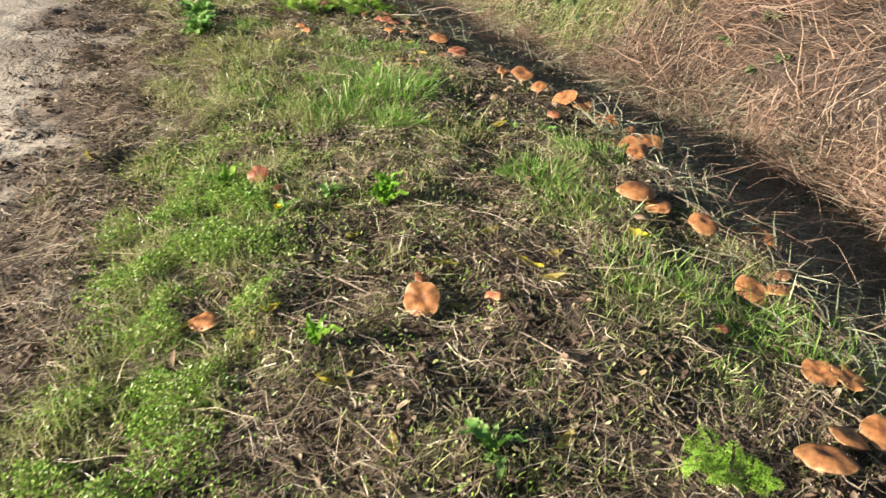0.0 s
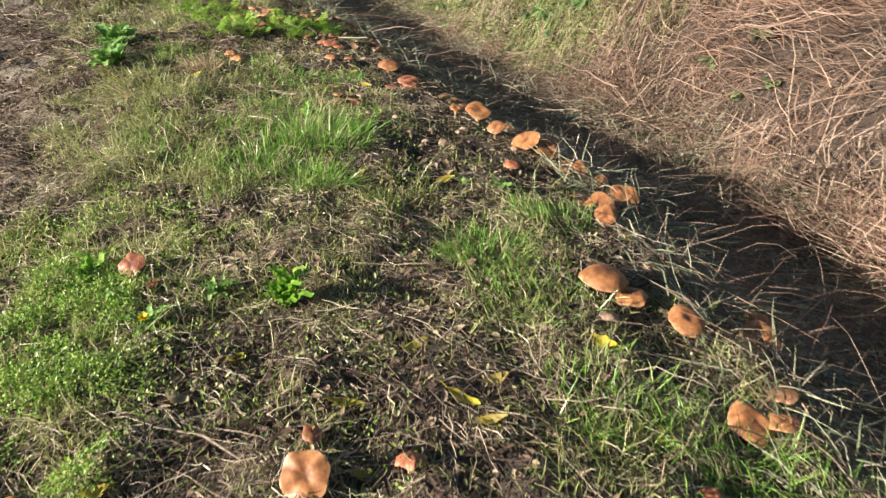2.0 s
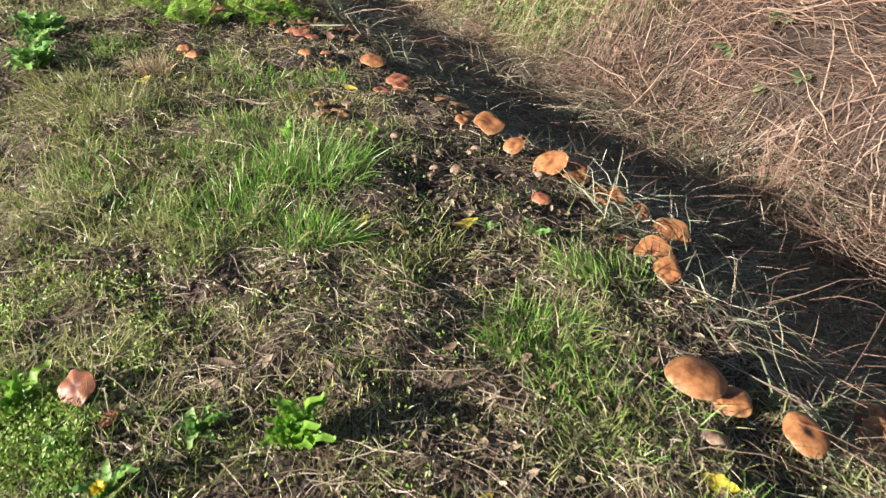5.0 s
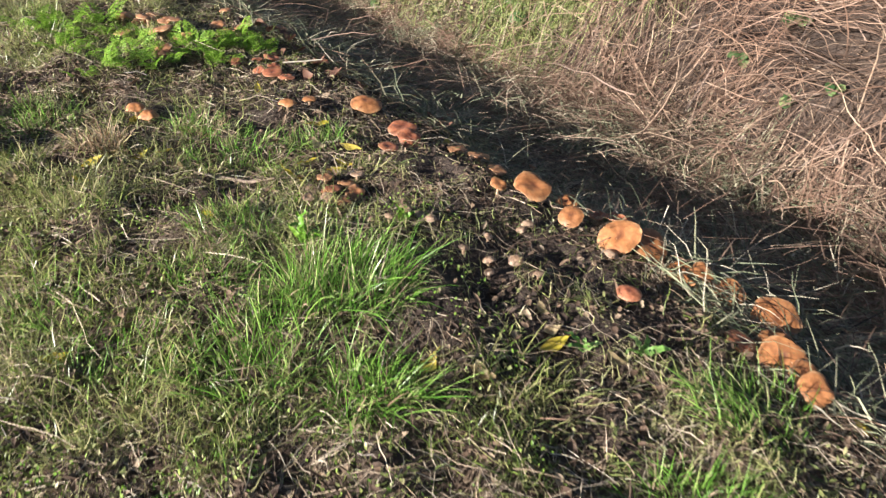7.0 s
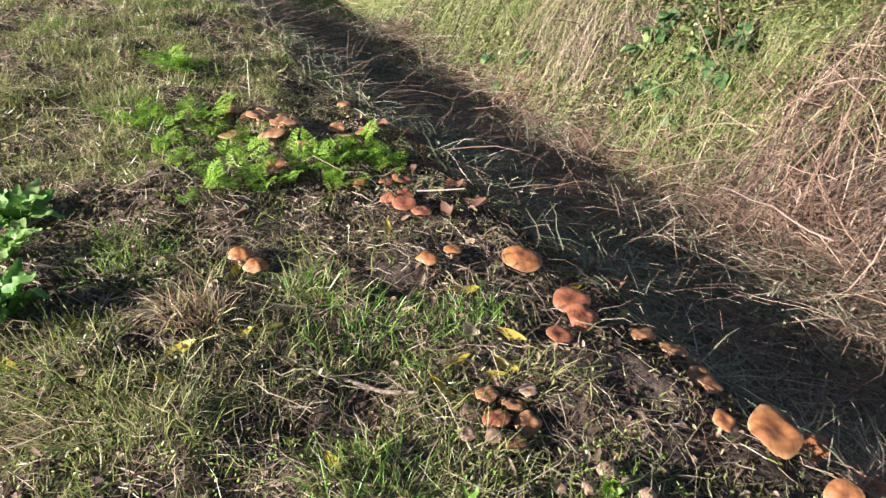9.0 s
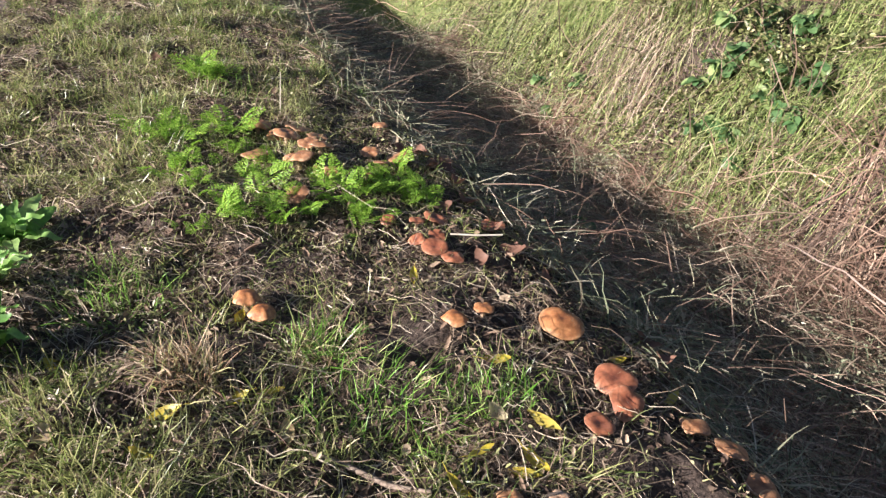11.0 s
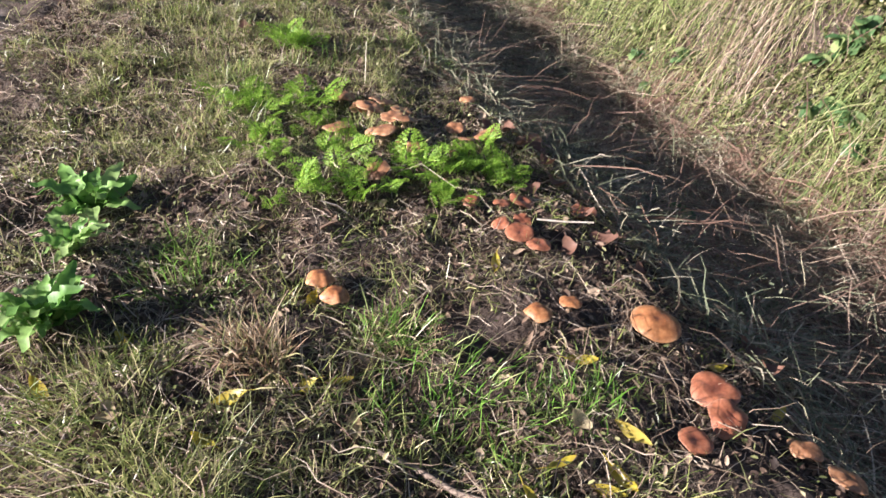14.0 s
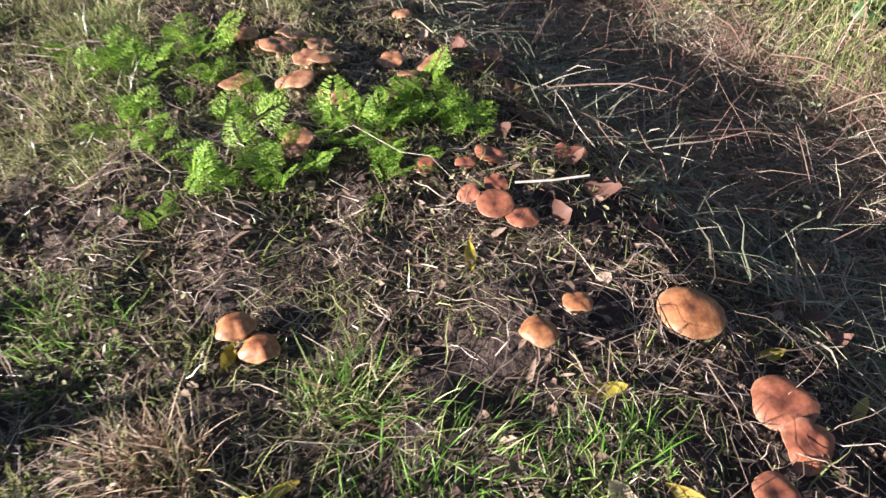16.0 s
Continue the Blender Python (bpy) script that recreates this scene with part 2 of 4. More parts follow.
def flesh_build(nt, bsdf):
    col = ramp(nt, place_noise(nt, 90, 3.0), [(0.3, (0.30, 0.19, 0.11)), (0.7, (0.60, 0.45, 0.30))])
    nt.links.new(col, bsdf.inputs["Base Color"])
    bump(nt, bsdf, place_noise(nt, 260, 2.0), 0.4, 0.002)


M_FLESH = material("mushroom_stem", flesh_build, 0.65)
M_GILL = material("mushroom_gills", lambda nt, b: nt.links.new(ramp(nt, place_noise(nt, 60), [(0.3, (0.36, 0.22, 0.12)), (0.7, (0.58, 0.40, 0.24))]), b.inputs["Base Color"]), 0.75)


def bark_build(nt, bsdf):
    n = place_noise(nt, 70, 6.0)
    nt.links.new(ramp(nt, n, [(0.3, (0.10, 0.07, 0.05)), (0.6, (0.27, 0.21, 0.16)), (0.8, (0.42, 0.36, 0.29))]), bsdf.inputs["Base Color"])
    bump(nt, bsdf, n, 0.6, 0.004)


M_BARK = material("dead_wood", bark_build, 0.85)
M_WHITE = material("bleached_stalk", lambda nt, b: nt.links.new(ramp(nt, place_noise(nt, 40), [(0.3, (0.50, 0.44, 0.34)), (0.7, (0.74, 0.69, 0.58))]), b.inputs["Base Color"]), 0.6)


# ---- mesh helpers ----
def quads_mesh(name, verts, quads, mat, smooth=False):
    me = bpy.data.meshes.new(name)
    verts, quads = np.ascontiguousarray(verts, np.float32), np.ascontiguousarray(quads, np.int32)
    me.vertices.add(len(verts))
    me.vertices.foreach_set("co", verts.ravel())
    me.loops.add(quads.size)
    me.loops.foreach_set("vertex_index", quads.ravel())
    me.polygons.add(len(quads))
    me.polygons.foreach_set("loop_start", np.arange(0, quads.size, 4, dtype=np.int32))
    if smooth:
        me.polygons.foreach_set("use_smooth", np.ones(len(quads), bool))
    me.update(calc_edges=True)
    me.materials.append(mat)
    return me


def part(name, data, parent, label="", m=None):
    ob = new(name, data)
    ob.parent = parent
    if m is not None:
        ob.matrix_basis = m
    return tagged(ob, label) if label else ob


def unit(v):
    return v / np.maximum(np.linalg.norm(v, axis=-1, keepdims=True), 1e-9)


def ribbons(root, way, length, width, sag=0.0, segs=3, clamp=None, tip=0.12, kink=0.0):
    """Blades and stems: tapering strips from root along way, bending down by sag; clamp keeps them above the ground."""
    n = len(root)
    length, width, sag = (np.broadcast_to(np.asarray(a, float), (n,)) for a in (length, width, sag))
    s = np.linspace(0, 1, segs + 1)
    p = root[:, None] + way[:, None] * (length[:, None] * s)[..., None]
    p[..., 2] -= (sag * length)[:, None] * s ** 2
    if kink:
        p[:, 1:-1] += rng.normal(0, kink, (n, segs - 1, 3)) * length[:, None, None]
    if clamp is not None:
        p[..., 2] = np.maximum(p[..., 2], height(p[..., 0], p[..., 1]) + np.broadcast_to(np.asarray(clamp, float), (n,))[:, None])
    up = unit(rng.normal(0, 0.6, (n, 3)) + np.array([0, 0, 1.0]))
    side = unit(np.cross(way, up))[:, None] * (width[:, None] * 0.5 * (1 - (1 - tip) * s ** 1.6))[..., None]
    v = np.stack([p - side, p + side], 2).reshape(n, -1, 3)
    base = np.arange(segs) * 2
    q = np.stack([base, base + 1, base + 3, base + 2], 1)
    quads = (np.arange(n) * (2 * segs + 2))[:, None, None] + q[None]
    return v.reshape(-1, 3), quads.reshape(-1, 4)


def leaflets(root, way, normal, length, width, fold=0.15):
    """Small six-cornered leaves, folded along the midrib."""
    n = len(root)
    length, width = (np.broadcast_to(np.asarray(a, float), (n,))[:, None] for a in (length, width))
    way = unit(way)
    side = unit(np.cross(normal, way))
    nor = unit(np.cross(way, side))
    a, b = root + way * length * 0.3 + nor * width * fold, root + way * length * 0.72 + nor * width * fold
    v = np.stack([root, a + side * width * 0.5, b + side * width * 0.42, root + way * length, b - side * width * 0.42, a - side * width * 0.5], 1)
    quads = (np.arange(n) * 6)[:, None, None] + np.array([[0, 1, 2, 3], [0, 3, 4, 5]])[None]
    return v.reshape(-1, 3), quads.reshape(-1, 4)


def joined(pieces):
    vs, qs, k = [], [], 0
    for v, q in pieces:
        vs.append(v)
        qs.append(q + k)
        k += len(v)
    return np.concatenate(vs), np.concatenate(qs)


def scatter(n, x0, x1, y0, y1, density):
    """Places in a stretch of the plan, thinned by density(x, y)."""
    x, y = rng.uniform(x0, x1, n), rng.uniform(y0, y1, n)
    keep = rng.uniform(0, 1, n) < density(x, y)
    return x[keep], y[keep]


def random_way(n, tilt_lo, tilt_hi):
    """Directions leaning by tilt_lo to tilt_hi degrees from upright."""
    az, t = rng.uniform(0, 2 * np.pi, n), np.radians(rng.uniform(tilt_lo, tilt_hi, n))
    return np.stack([np.cos(az) * np.sin(t), np.sin(az) * np.sin(t), np.cos(t)], 1)


def stuff(name, geo, mat, label, category):
    return tagged(new(name, quads_mesh(name, *geo, mat)), label, category, kind="stuff")


# ---- what grows where ----
# bare dark soil; the last ones, along the row, stand in for shade
DARK = [(0.45, 4.05, 0.24, 1), (0.6, 3.88, 0.2, 1), (0.35, 3.62, 0.24, 1), (0.2, 3.95, 0.45, 0.95), (-0.47, 5.04, 0.2, 1), (-0.25, 5.1, 0.42, 0.75), (-0.95, 4.98, 0.12, 1), (-0.75, 5.12, 0.2, 0.8), (0.0, 3.75, 0.13, 1), (-0.1, 5.6, 0.4, 0.7), (-0.6, 4.5, 0.25, 0.6), (0.35, 1.75, 0.4, 0.5), (0.5, 4.4, 0.3, 1), (0.22, 4.7, 0.3, 0.9), (0.0, 4.95, 0.25, 0.8), (0.75, 3.7, 0.25, 0.8)]


def soil_shade_patch(x, y):
    f = np.zeros(np.shape(x))
    for px, py, r, much in DARK:
        f = np.maximum(f, much * np.exp(-((x - px) ** 2 + (y - py) ** 2) / (r * r)))
    return f


# ---- ground: one sheet to the horizon ----
def spaced(lo, hi, step):
    mid = np.arange(lo, hi, step)
    out = np.cumsum(step * 1.5 ** np.arange(1, 23))
    return np.concatenate([lo - out[::-1], mid, hi + out])


gx, gy = spaced(-4.0, 4.2, 0.026), spaced(-0.4, 11.0, 0.026)
GX, GY = np.meshgrid(gx, gy)
GZ = height(GX, GY)
nx, ny = len(gx), len(gy)
idx = (np.arange(ny - 1)[:, None] * nx + np.arange(nx - 1)[None]).ravel()
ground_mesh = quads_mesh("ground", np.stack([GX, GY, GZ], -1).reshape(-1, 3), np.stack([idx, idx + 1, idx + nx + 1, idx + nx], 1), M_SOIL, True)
lp = past_track(GX, GY) + (vnoise(GX, GY, 0.35, 5) - 0.5) * 0.5
bare = np.clip(0.5 - (lp - 0.02) / 0.4, 0, 1) * 0.85 * np.clip((lp + 3.0) / 0.4, 0, 1) + np.clip((vnoise(GX, GY, 0.3, 6) - 0.62) * 4, 0, 0.5) * (lp < 1.0)
att = ground_mesh.attributes.new("bare", "FLOAT", "POINT")
att.data.foreach_set("value", bare.astype(np.float32).ravel())
far_off = np.clip((np.maximum(np.abs(GX - 0.3) - 3.2, np.abs(GY - 5.0) - 4.2)) / 0.6, 0, 1)
turf = np.where(lp < -2.6, 1.0, far_off * (lp > 0.2))
att = ground_mesh.attributes.new("turf", "FLOAT", "POINT")
att.data.foreach_set("value", turf.astype(np.float32).ravel())
# shade between the straw stems is coloured into ditch and far-bank soil
damp_shade = np.clip(np.maximum(soil_shade_patch(GX, GY), 0.9 * np.clip((across(GX, GY)[0] + 0.4) / 0.4, 0, 1)) * (0.7 + 0.6 * vnoise(GX, GY, 0.12, 51)), 0, 1)
att = ground_mesh.attributes.new("damp_shade", "FLOAT", "POINT")
att.data.foreach_set("value", damp_shade.astype(np.float32).ravel())
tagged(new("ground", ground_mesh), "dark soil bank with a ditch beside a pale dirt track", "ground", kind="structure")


def on_bank(x, y):
    """1 on the level bank, falling to 0 on the track and in the ditch."""
    d, lt = across(x, y)[0], past_track(x, y)
    return np.clip((lt - 0.1 - 0.3 * vnoise(x, y, 0.3, 8)) / 0.35, 0, 1) * np.clip((-1.05 - d) / 0.3, 0, 1)


def green_strip(x, y):
    lt = past_track(x, y) + (vnoise(x, y, 0.4, 9) - 0.5) * 0.3
    return np.clip(1.6 - np.abs(lt - 1.14) / 0.19, 0, 1) * np.clip((3.5 - y) / 1.0, 0, 1)


def grassy(x, y):
    f = np.clip((vnoise(x, y, 0.3, 10) - 0.48) * 4.5, 0, 1)
    big = np.exp(-(((x + 0.45) / 0.5) ** 2 + ((y - 3.95) / 0.75) ** 2))
    low = np.exp(-(((x - 0.85) / 0.4) ** 2 + ((y - 2.3) / 0.6) ** 2))
    far = np.clip((y - 5.6) / 1.2, 0, 1) * np.clip((-0.9 - x) / 0.4 + np.clip((y - 6.6) / 0.8, 0, 1), 0, 1)
    side = 0.55 * np.clip((-0.5 - x) / 0.4, 0, 1) * np.clip((past_track(x, y) - 0.5) / 0.3, 0, 1) * np.clip((4.7 - y) / 0.5, 0.2, 1)
    return np.clip(side + 0.46 * f + 0.6 * big + 0.55 * low + 0.5 * green_strip(x, y) + 0.4 * far, 0, 1)


def leafy_side(x, y):
    """Nearly bare of weeds along the track, beside the green strip."""
    lt = past_track(x, y) + (vnoise(x, y, 0.25, 11) - 0.5) * 0.35
    return np.clip((lt - 0.78) / 0.15 + np.clip((y - 4.4) / 0.6, 0, 1), 0.1, 1)


def hedge_green(x, y):
    """Where the hedge bank turns from straw to grass."""
    n = (vnoise(x, y, 0.6, 18) - 0.5) * 0.9
    return np.clip((y - 6.15 - (x - 0.6) * 0.2 + n) / 0.5, 0, 1)


def lie(x, y, lift=0.0):
    return np.stack([x, y, height(x, y) + lift], 1)


AREA = (-2.7, 1.5, 0.9, 9.2)

# dead stems lying in a felt over the bank
x, y = scatter(190000, *AREA, lambda x, y: on_bank(x, y) * (0.95 - 0.85 * soil_shade_patch(x, y)) * np.clip(1.25 - y * 0.05, 0.5, 1) * np.clip((vnoise(x, y, 0.16, 53) * 0.6 + vnoise(x, y, 0.06, 54) * 0.4 - 0.25) * 3, 0.15, 1))
w = random_way(len(x), 74, 96)
stuff("dead_stems", ribbons(lie(x, y, 0.004), w, rng.gamma(2.2, 0.023, len(x)) + 0.012, rng.uniform(0.0012, 0.0034, len(x)), 0.15, 3, rng.uniform(0.002, 0.024, len(x)), 0.5, 0.07), M_STEM, "felt of brown and straw-coloured dead stems on the bank", "dead stems")

# longer bleached stems on top of the felt
x, y = scatter(36000, *AREA, lambda x, y: on_bank(x, y) * (1 - 0.9 * soil_shade_patch(x, y)) * np.clip((vnoise(x, y, 0.18, 55) - 0.25) * 2.4, 0.1, 1))
w = random_way(len(x), 62, 94)
stuff("bleached_stems", ribbons(lie(x, y, 0.008), w, rng.gamma(3, 0.04, len(x)) + 0.04, rng.uniform(0.0014, 0.003, len(x)), 0.25, 4, rng.uniform(0.006, 0.035, len(x)), 0.4, 0.045), M_BLEACH, "long bleached grass stems lying on the bank", "dead stems")

# crumbled brown leaves
x, y = scatter(170000, *AREA, lambda x, y: np.clip(past_track(x, y) + 0.15, 0, 1) * np.clip((-0.8 - across(x, y)[0]) / 0.4, 0, 1) * (0.55 + 0.45 * (past_track(x, y) < 0.9)) * (1 - 0.6 * soil_shade_patch(x, y)) * np.clip((vnoise(x, y, 0.15, 56) - 0.2) * 2.4, 0.12, 1))
w = random_way(len(x), 55, 100)
stuff("leaf_litter", leaflets(lie(x, y, 0.006), w, random_way(len(x), 0, 50), rng.gamma(3, 0.006, len(x)) + 0.006, rng.gamma(3, 0.003, len(x)) + 0.004, 0.3), M_LITTER, "crumbled brown leaf litter over the soil", "leaf litter")

# short grass, in uneven clumps
def clumps(x, y, seed):
    return np.clip((vnoise(x, y, 0.13, seed) * 0.6 + vnoise(x, y, 0.05, seed + 1) * 0.4 - 0.3) * 3.2, 0.06, 1)


x, y = scatter(400000, *AREA, lambda x, y: on_bank(x, y) * leafy_side(x, y) * np.clip(0.32 + grassy(x, y), 0, 1) * (1 - 0.9 * soil_shade_patch(x, y)) * clumps(x, y, 31))
h = (0.022 + 0.085 * rng.beta(1.6, 4, len(x))) * (0.8 + 1.0 * grassy(x, y)) * (0.6 + 0.7 * clumps(x, y, 31))
stuff("short_grass", ribbons(lie(x, y, -0.003), random_way(len(x), 5, 70), h, rng.uniform(0.0016, 0.0042, len(x)), rng.uniform(0.1, 0.8, len(x)), 3, 0.001, 0.12, 0.03), M_GRASS, "short uneven grass, green and yellowing", "grass")

# single long blades straggling over the felt
x, y = scatter(16000, *AREA, lambda x, y: on_bank(x, y) * leafy_side(x, y) * np.clip(0.25 + 0.8 * grassy(x, y), 0, 1) * (1 - 0.7 * soil_shade_patch(x, y)) * np.clip((vnoise(x, y, 0.22, 35) - 0.3) * 2.5, 0.08, 1))
n = len(x)
stuff("straggling_grass", ribbons(lie(x, y, -0.003), random_way(n, 15, 75), rng.uniform(0.06, 0.17, n), rng.uniform(0.0022, 0.0048, n), rng.uniform(0.2, 1.0, n), 5, 0.006, 0.1, 0.03), M_GRASS, "long single grass blades straggling over dead stems", "grass")

# small round-leaved weeds, lush along the track side and tired elsewhere
x, y = scatter(360000, -1.7, 0.2, 0.9, 4.4, lambda x, y: on_bank(x, y) * leafy_side(x, y) * np.clip(green_strip(x, y) * 0.95 + 0.04, 0, 1) * clumps(x, y, 37))
stuff("low_weeds", leaflets(lie(x, y) + np.stack([0 * x, 0 * x, 0.004 + 0.075 * rng.beta(1.8, 1.6, len(x)) * clumps(x, y, 37)], 1), random_way(len(x), 20, 95), random_way(len(x), 0, 60), rng.uniform(0.005, 0.014, len(x)), rng.uniform(0.0025, 0.007, len(x))), M_WEED, "bright green low weeds along the track side", "weeds")
x, y = scatter(200000, *AREA, lambda x, y: on_bank(x, y) * leafy_side(x, y) * 0.8 * np.clip((vnoise(x, y, 0.3, 12) - 0.25) * 2, 0.12, 1) * (1 - soil_shade_patch(x, y)) * clumps(x, y, 39))
stuff("tired_weeds", leaflets(lie(x, y) + np.stack([0 * x, 0 * x, 0.002 + 0.045 * rng.beta(1.2, 2, len(x)) * clumps(x, y, 39)], 1), random_way(len(x), 30, 95), random_way(len(x), 0, 60), rng.uniform(0.006, 0.024, len(x)), rng.uniform(0.003, 0.009, len(x))), M_OLIVE, "tired olive weeds among the dead stems", "weeds")

# dull long grass lying on the shaded slope
x, y = scatter(190000, -2.0, 2.8, 1.4, 9.6, lambda x, y: np.clip((across(x, y)[0] + 1.45) / 0.3, 0, 1) * np.clip((0.25 - across(x, y)[0]) / 0.2, 0, 1))
w = random_way(len(x), 40, 92)
d, tx, ty = across(x, y)
w = unit(w + np.stack([ty * 0.6, -tx * 0.6, 0 * x], 1))
stuff("ditch_grass", ribbons(lie(x, y), w, rng.uniform(0.08, 0.32, len(x)), rng.uniform(0.0024, 0.0066, len(x)), rng.uniform(0.2, 0.9, len(x)), 4, 0.002 + 0.09 * rng.beta(1, 2, len(x)) * vnoise(x, y, 0.18, 48), 0.2, 0.01), M_DITCH, "dull long grass lying on the ditch slope", "grass")

x, y = scatter(90000, -1.8, 2.8, 4.2, 10.0, lambda x, y: np.clip((across(x, y)[0] + 1.3) / 0.3, 0, 1) * np.clip((0.4 - across(x, y)[0]) / 0.2, 0, 1) * np.clip((vnoise(x, y, 0.3, 57) - 0.35) * 3, 0.05, 1))
n = len(x)
stuff("slope_weeds", leaflets(lie(x, y) + np.stack([0 * x, 0 * x, 0.01 + 0.12 * rng.beta(1.5, 1.5, n) * vnoise(x, y, 0.18, 48)], 1), random_way(n, 30, 100), random_way(n, 0, 50), rng.uniform(0.01, 0.03, n), rng.uniform(0.004, 0.012, n)), M_DITCH, "dull green weeds down the shaded slope", "weeds")
x, y = scatter(85000, -1.8, 2.8, 1.2, 9.4, lambda x, y: np.clip((across(x, y)[0] + 1.35) / 0.3, 0, 1) * np.clip((0.5 - across(x, y)[0]) / 0.3, 0, 1))
n = len(x)
stuff("fallen_straw", ribbons(lie(x, y, 0.01), random_way(n, 60, 96), rng.gamma(4, 0.055, n) + 0.08, rng.uniform(0.0022, 0.006, n), rng.uniform(0.1, 0.5, n), 4, 0.006 + 0.11 * rng.beta(1, 2, n) * vnoise(x, y, 0.25, 41), 0.4, 0.012), M_STRAW, "fallen straw tangled down the shaded ditch", "straw")

x, y = scatter(60000, -1.2, 2.2, 4.5, 8.6, lambda x, y: np.clip((across(x, y)[0] + 1.25) / 0.3, 0, 1) * np.clip((0.05 - across(x, y)[0]) / 0.2, 0, 1) * np.clip((vnoise(x, y, 0.25, 61) - 0.2) * 2, 0.1, 1))
n = len(x)
stuff("slope_straw", ribbons(lie(x, y, 0.01), random_way(n, 55, 95), rng.gamma(4, 0.04, n) + 0.06, rng.uniform(0.002, 0.0042, n), rng.uniform(0.1, 0.6, n), 4, 0.01 + 0.12 * rng.beta(1.2, 1.6, n) * vnoise(x, y, 0.2, 62), 0.4, 0.02), M_BLEACH, "pale straw lying over the shaded slope", "straw")

# mat of dry straw on the far bank
x, y = scatter(56000, -2.5, 5.2, 0.6, 11.0, lambda x, y: np.clip((across(x, y)[0] + 0.15) / 0.3, 0, 1) * np.clip((2.6 - across(x, y)[0]) / 0.8, 0, 1) * (1 - 0.85 * hedge_green(x, y)))
d, tx, ty = across(x, y)
n = len(x)
swirl = (vnoise(x, y, 0.5, 42) - 0.5) * 3.0
w = unit(np.stack([-ty, tx, 0 * x], 1) * rng.uniform(-0.2, 1.0, n)[:, None] + np.stack([tx, ty, 0 * x], 1) * (swirl + rng.normal(0, 0.45, n))[:, None] + np.array([0, 0, 1.0]) * rng.uniform(-0.1, 1.5, n)[:, None])
stuff("straw_mat", ribbons(lie(x, y, 0.01), w, rng.gamma(4, 0.11, n) + 0.14, rng.uniform(0.003, 0.0085, n), rng.uniform(0.3, 1.3, n), 6, 0.5 * rng.beta(1.0, 2.0, n) * np.clip(vnoise(x, y, 0.3, 43) * 1.5 - 0.25, 0.06, 1) + 0.004, 0.4, 0.01), M_STRAW, "thick mat of dry pinkish straw on the far bank", "straw")

# finer pale green grass climbing the hedge bank further on
x, y = scatter(95000, -1.8, 3.0, 5.9, 10.6, lambda x, y: np.clip((across(x, y)[0] - 0.1) / 0.35, 0, 1) * np.clip((2.6 - across(x, y)[0]) / 0.6, 0, 1) * hedge_green(x, y) * np.clip(0.2 + 1.3 * (vnoise(x, y, 0.28, 14) - 0.2), 0, 1))
n = len(x)
d, tx, ty = across(x, y)
w = unit(random_way(n, 5, 85) + np.stack([-ty, tx, 0 * x], 1) * 0.2)
stuff("hedge_grass", ribbons(lie(x, y), w, rng.uniform(0.08, 0.38, n) * (0.4 + 1.2 * vnoise(x, y, 0.22, 15)), rng.uniform(0.003, 0.008, n), rng.uniform(0.5, 1.6, n), 4, 0.004 + 0.14 * rng.beta(1, 2, n) * vnoise(x, y, 0.2, 45), 0.15, 0.05), M_HEDGE, "pale green grass hanging down the hedge bank", "grass")

# small leaves in the hedge bank's growth
x, y = scatter(110000, -1.0, 3.0, 6.0, 10.0, lambda x, y: np.clip((across(x, y)[0] - 0.15) / 0.3, 0, 1) * np.clip((2.4 - across(x, y)[0]) / 0.5, 0, 1) * hedge_green(x, y) * np.clip((vnoise(x, y, 0.3, 46) - 0.4) * 4, 0.03, 1))
n = len(x)
stuff("hedge_weeds", leaflets(lie(x, y) + np.stack([0 * x, 0 * x, 0.02 + 0.2 * rng.beta(1.5, 1.5, n) * vnoise(x, y, 0.2, 45)], 1), random_way(n, 30, 110), random_way(n, 0, 60), rng.uniform(0.014, 0.045, n), rng.uniform(0.008, 0.026, n)), M_OLIVE, "pale green weeds in the hedge bank", "weeds")


def stalk_patch(x, y):
    return np.exp(-(((x - 1.1) / 0.17) ** 2 + ((y - 7.9) / 0.4) ** 2))


for name, mat, colour, many, wants in (("hanging_stalks", M_HEDGE, "yellowed", 26000, lambda x, y: np.clip((vnoise(x, y, 0.35, 16) - 0.35) * 2.5, 0, 1) * (1 - stalk_patch(x, y))), ("dry_hanging_stalks", M_BLEACH, "dry brown", 60000, lambda x, y: 0.12 * np.clip((vnoise(x, y, 0.4, 47) - 0.4) * 3, 0, 1) + 0.7 * stalk_patch(x, y))):
    x, y = scatter(many, -1.0, 3.0, 6.3, 9.8, lambda x, y: np.clip((across(x, y)[0] - 0.3) / 0.3, 0, 1) * np.clip((2.4 - across(x, y)[0]) / 0.5, 0, 1) * wants(x, y))
    n = len(x)
    d, tx, ty = across(x, y)
    w = unit(random_way(n, 5, 60) + np.stack([-ty, tx, 0 * x], 1) * 0.5)
    stuff(name, ribbons(lie(x, y), w, rng.uniform(0.2, 0.6, n), rng.uniform(0.0025, 0.006, n), rng.uniform(0.8, 1.8, n), 6, 0.01, 0.3, 0.02), mat, colour + " stalks hanging down the hedge bank", "stalks")

# long arching stems across the ditch
x, y = scatter(260, -1.0, 3.2, 3.2, 9.5, lambda x, y: np.clip((across(x, y)[0] + 1.1) / 0.3, 0, 1) * np.clip((1.3 - across(x, y)[0]) / 0.3, 0, 1))
n = len(x)
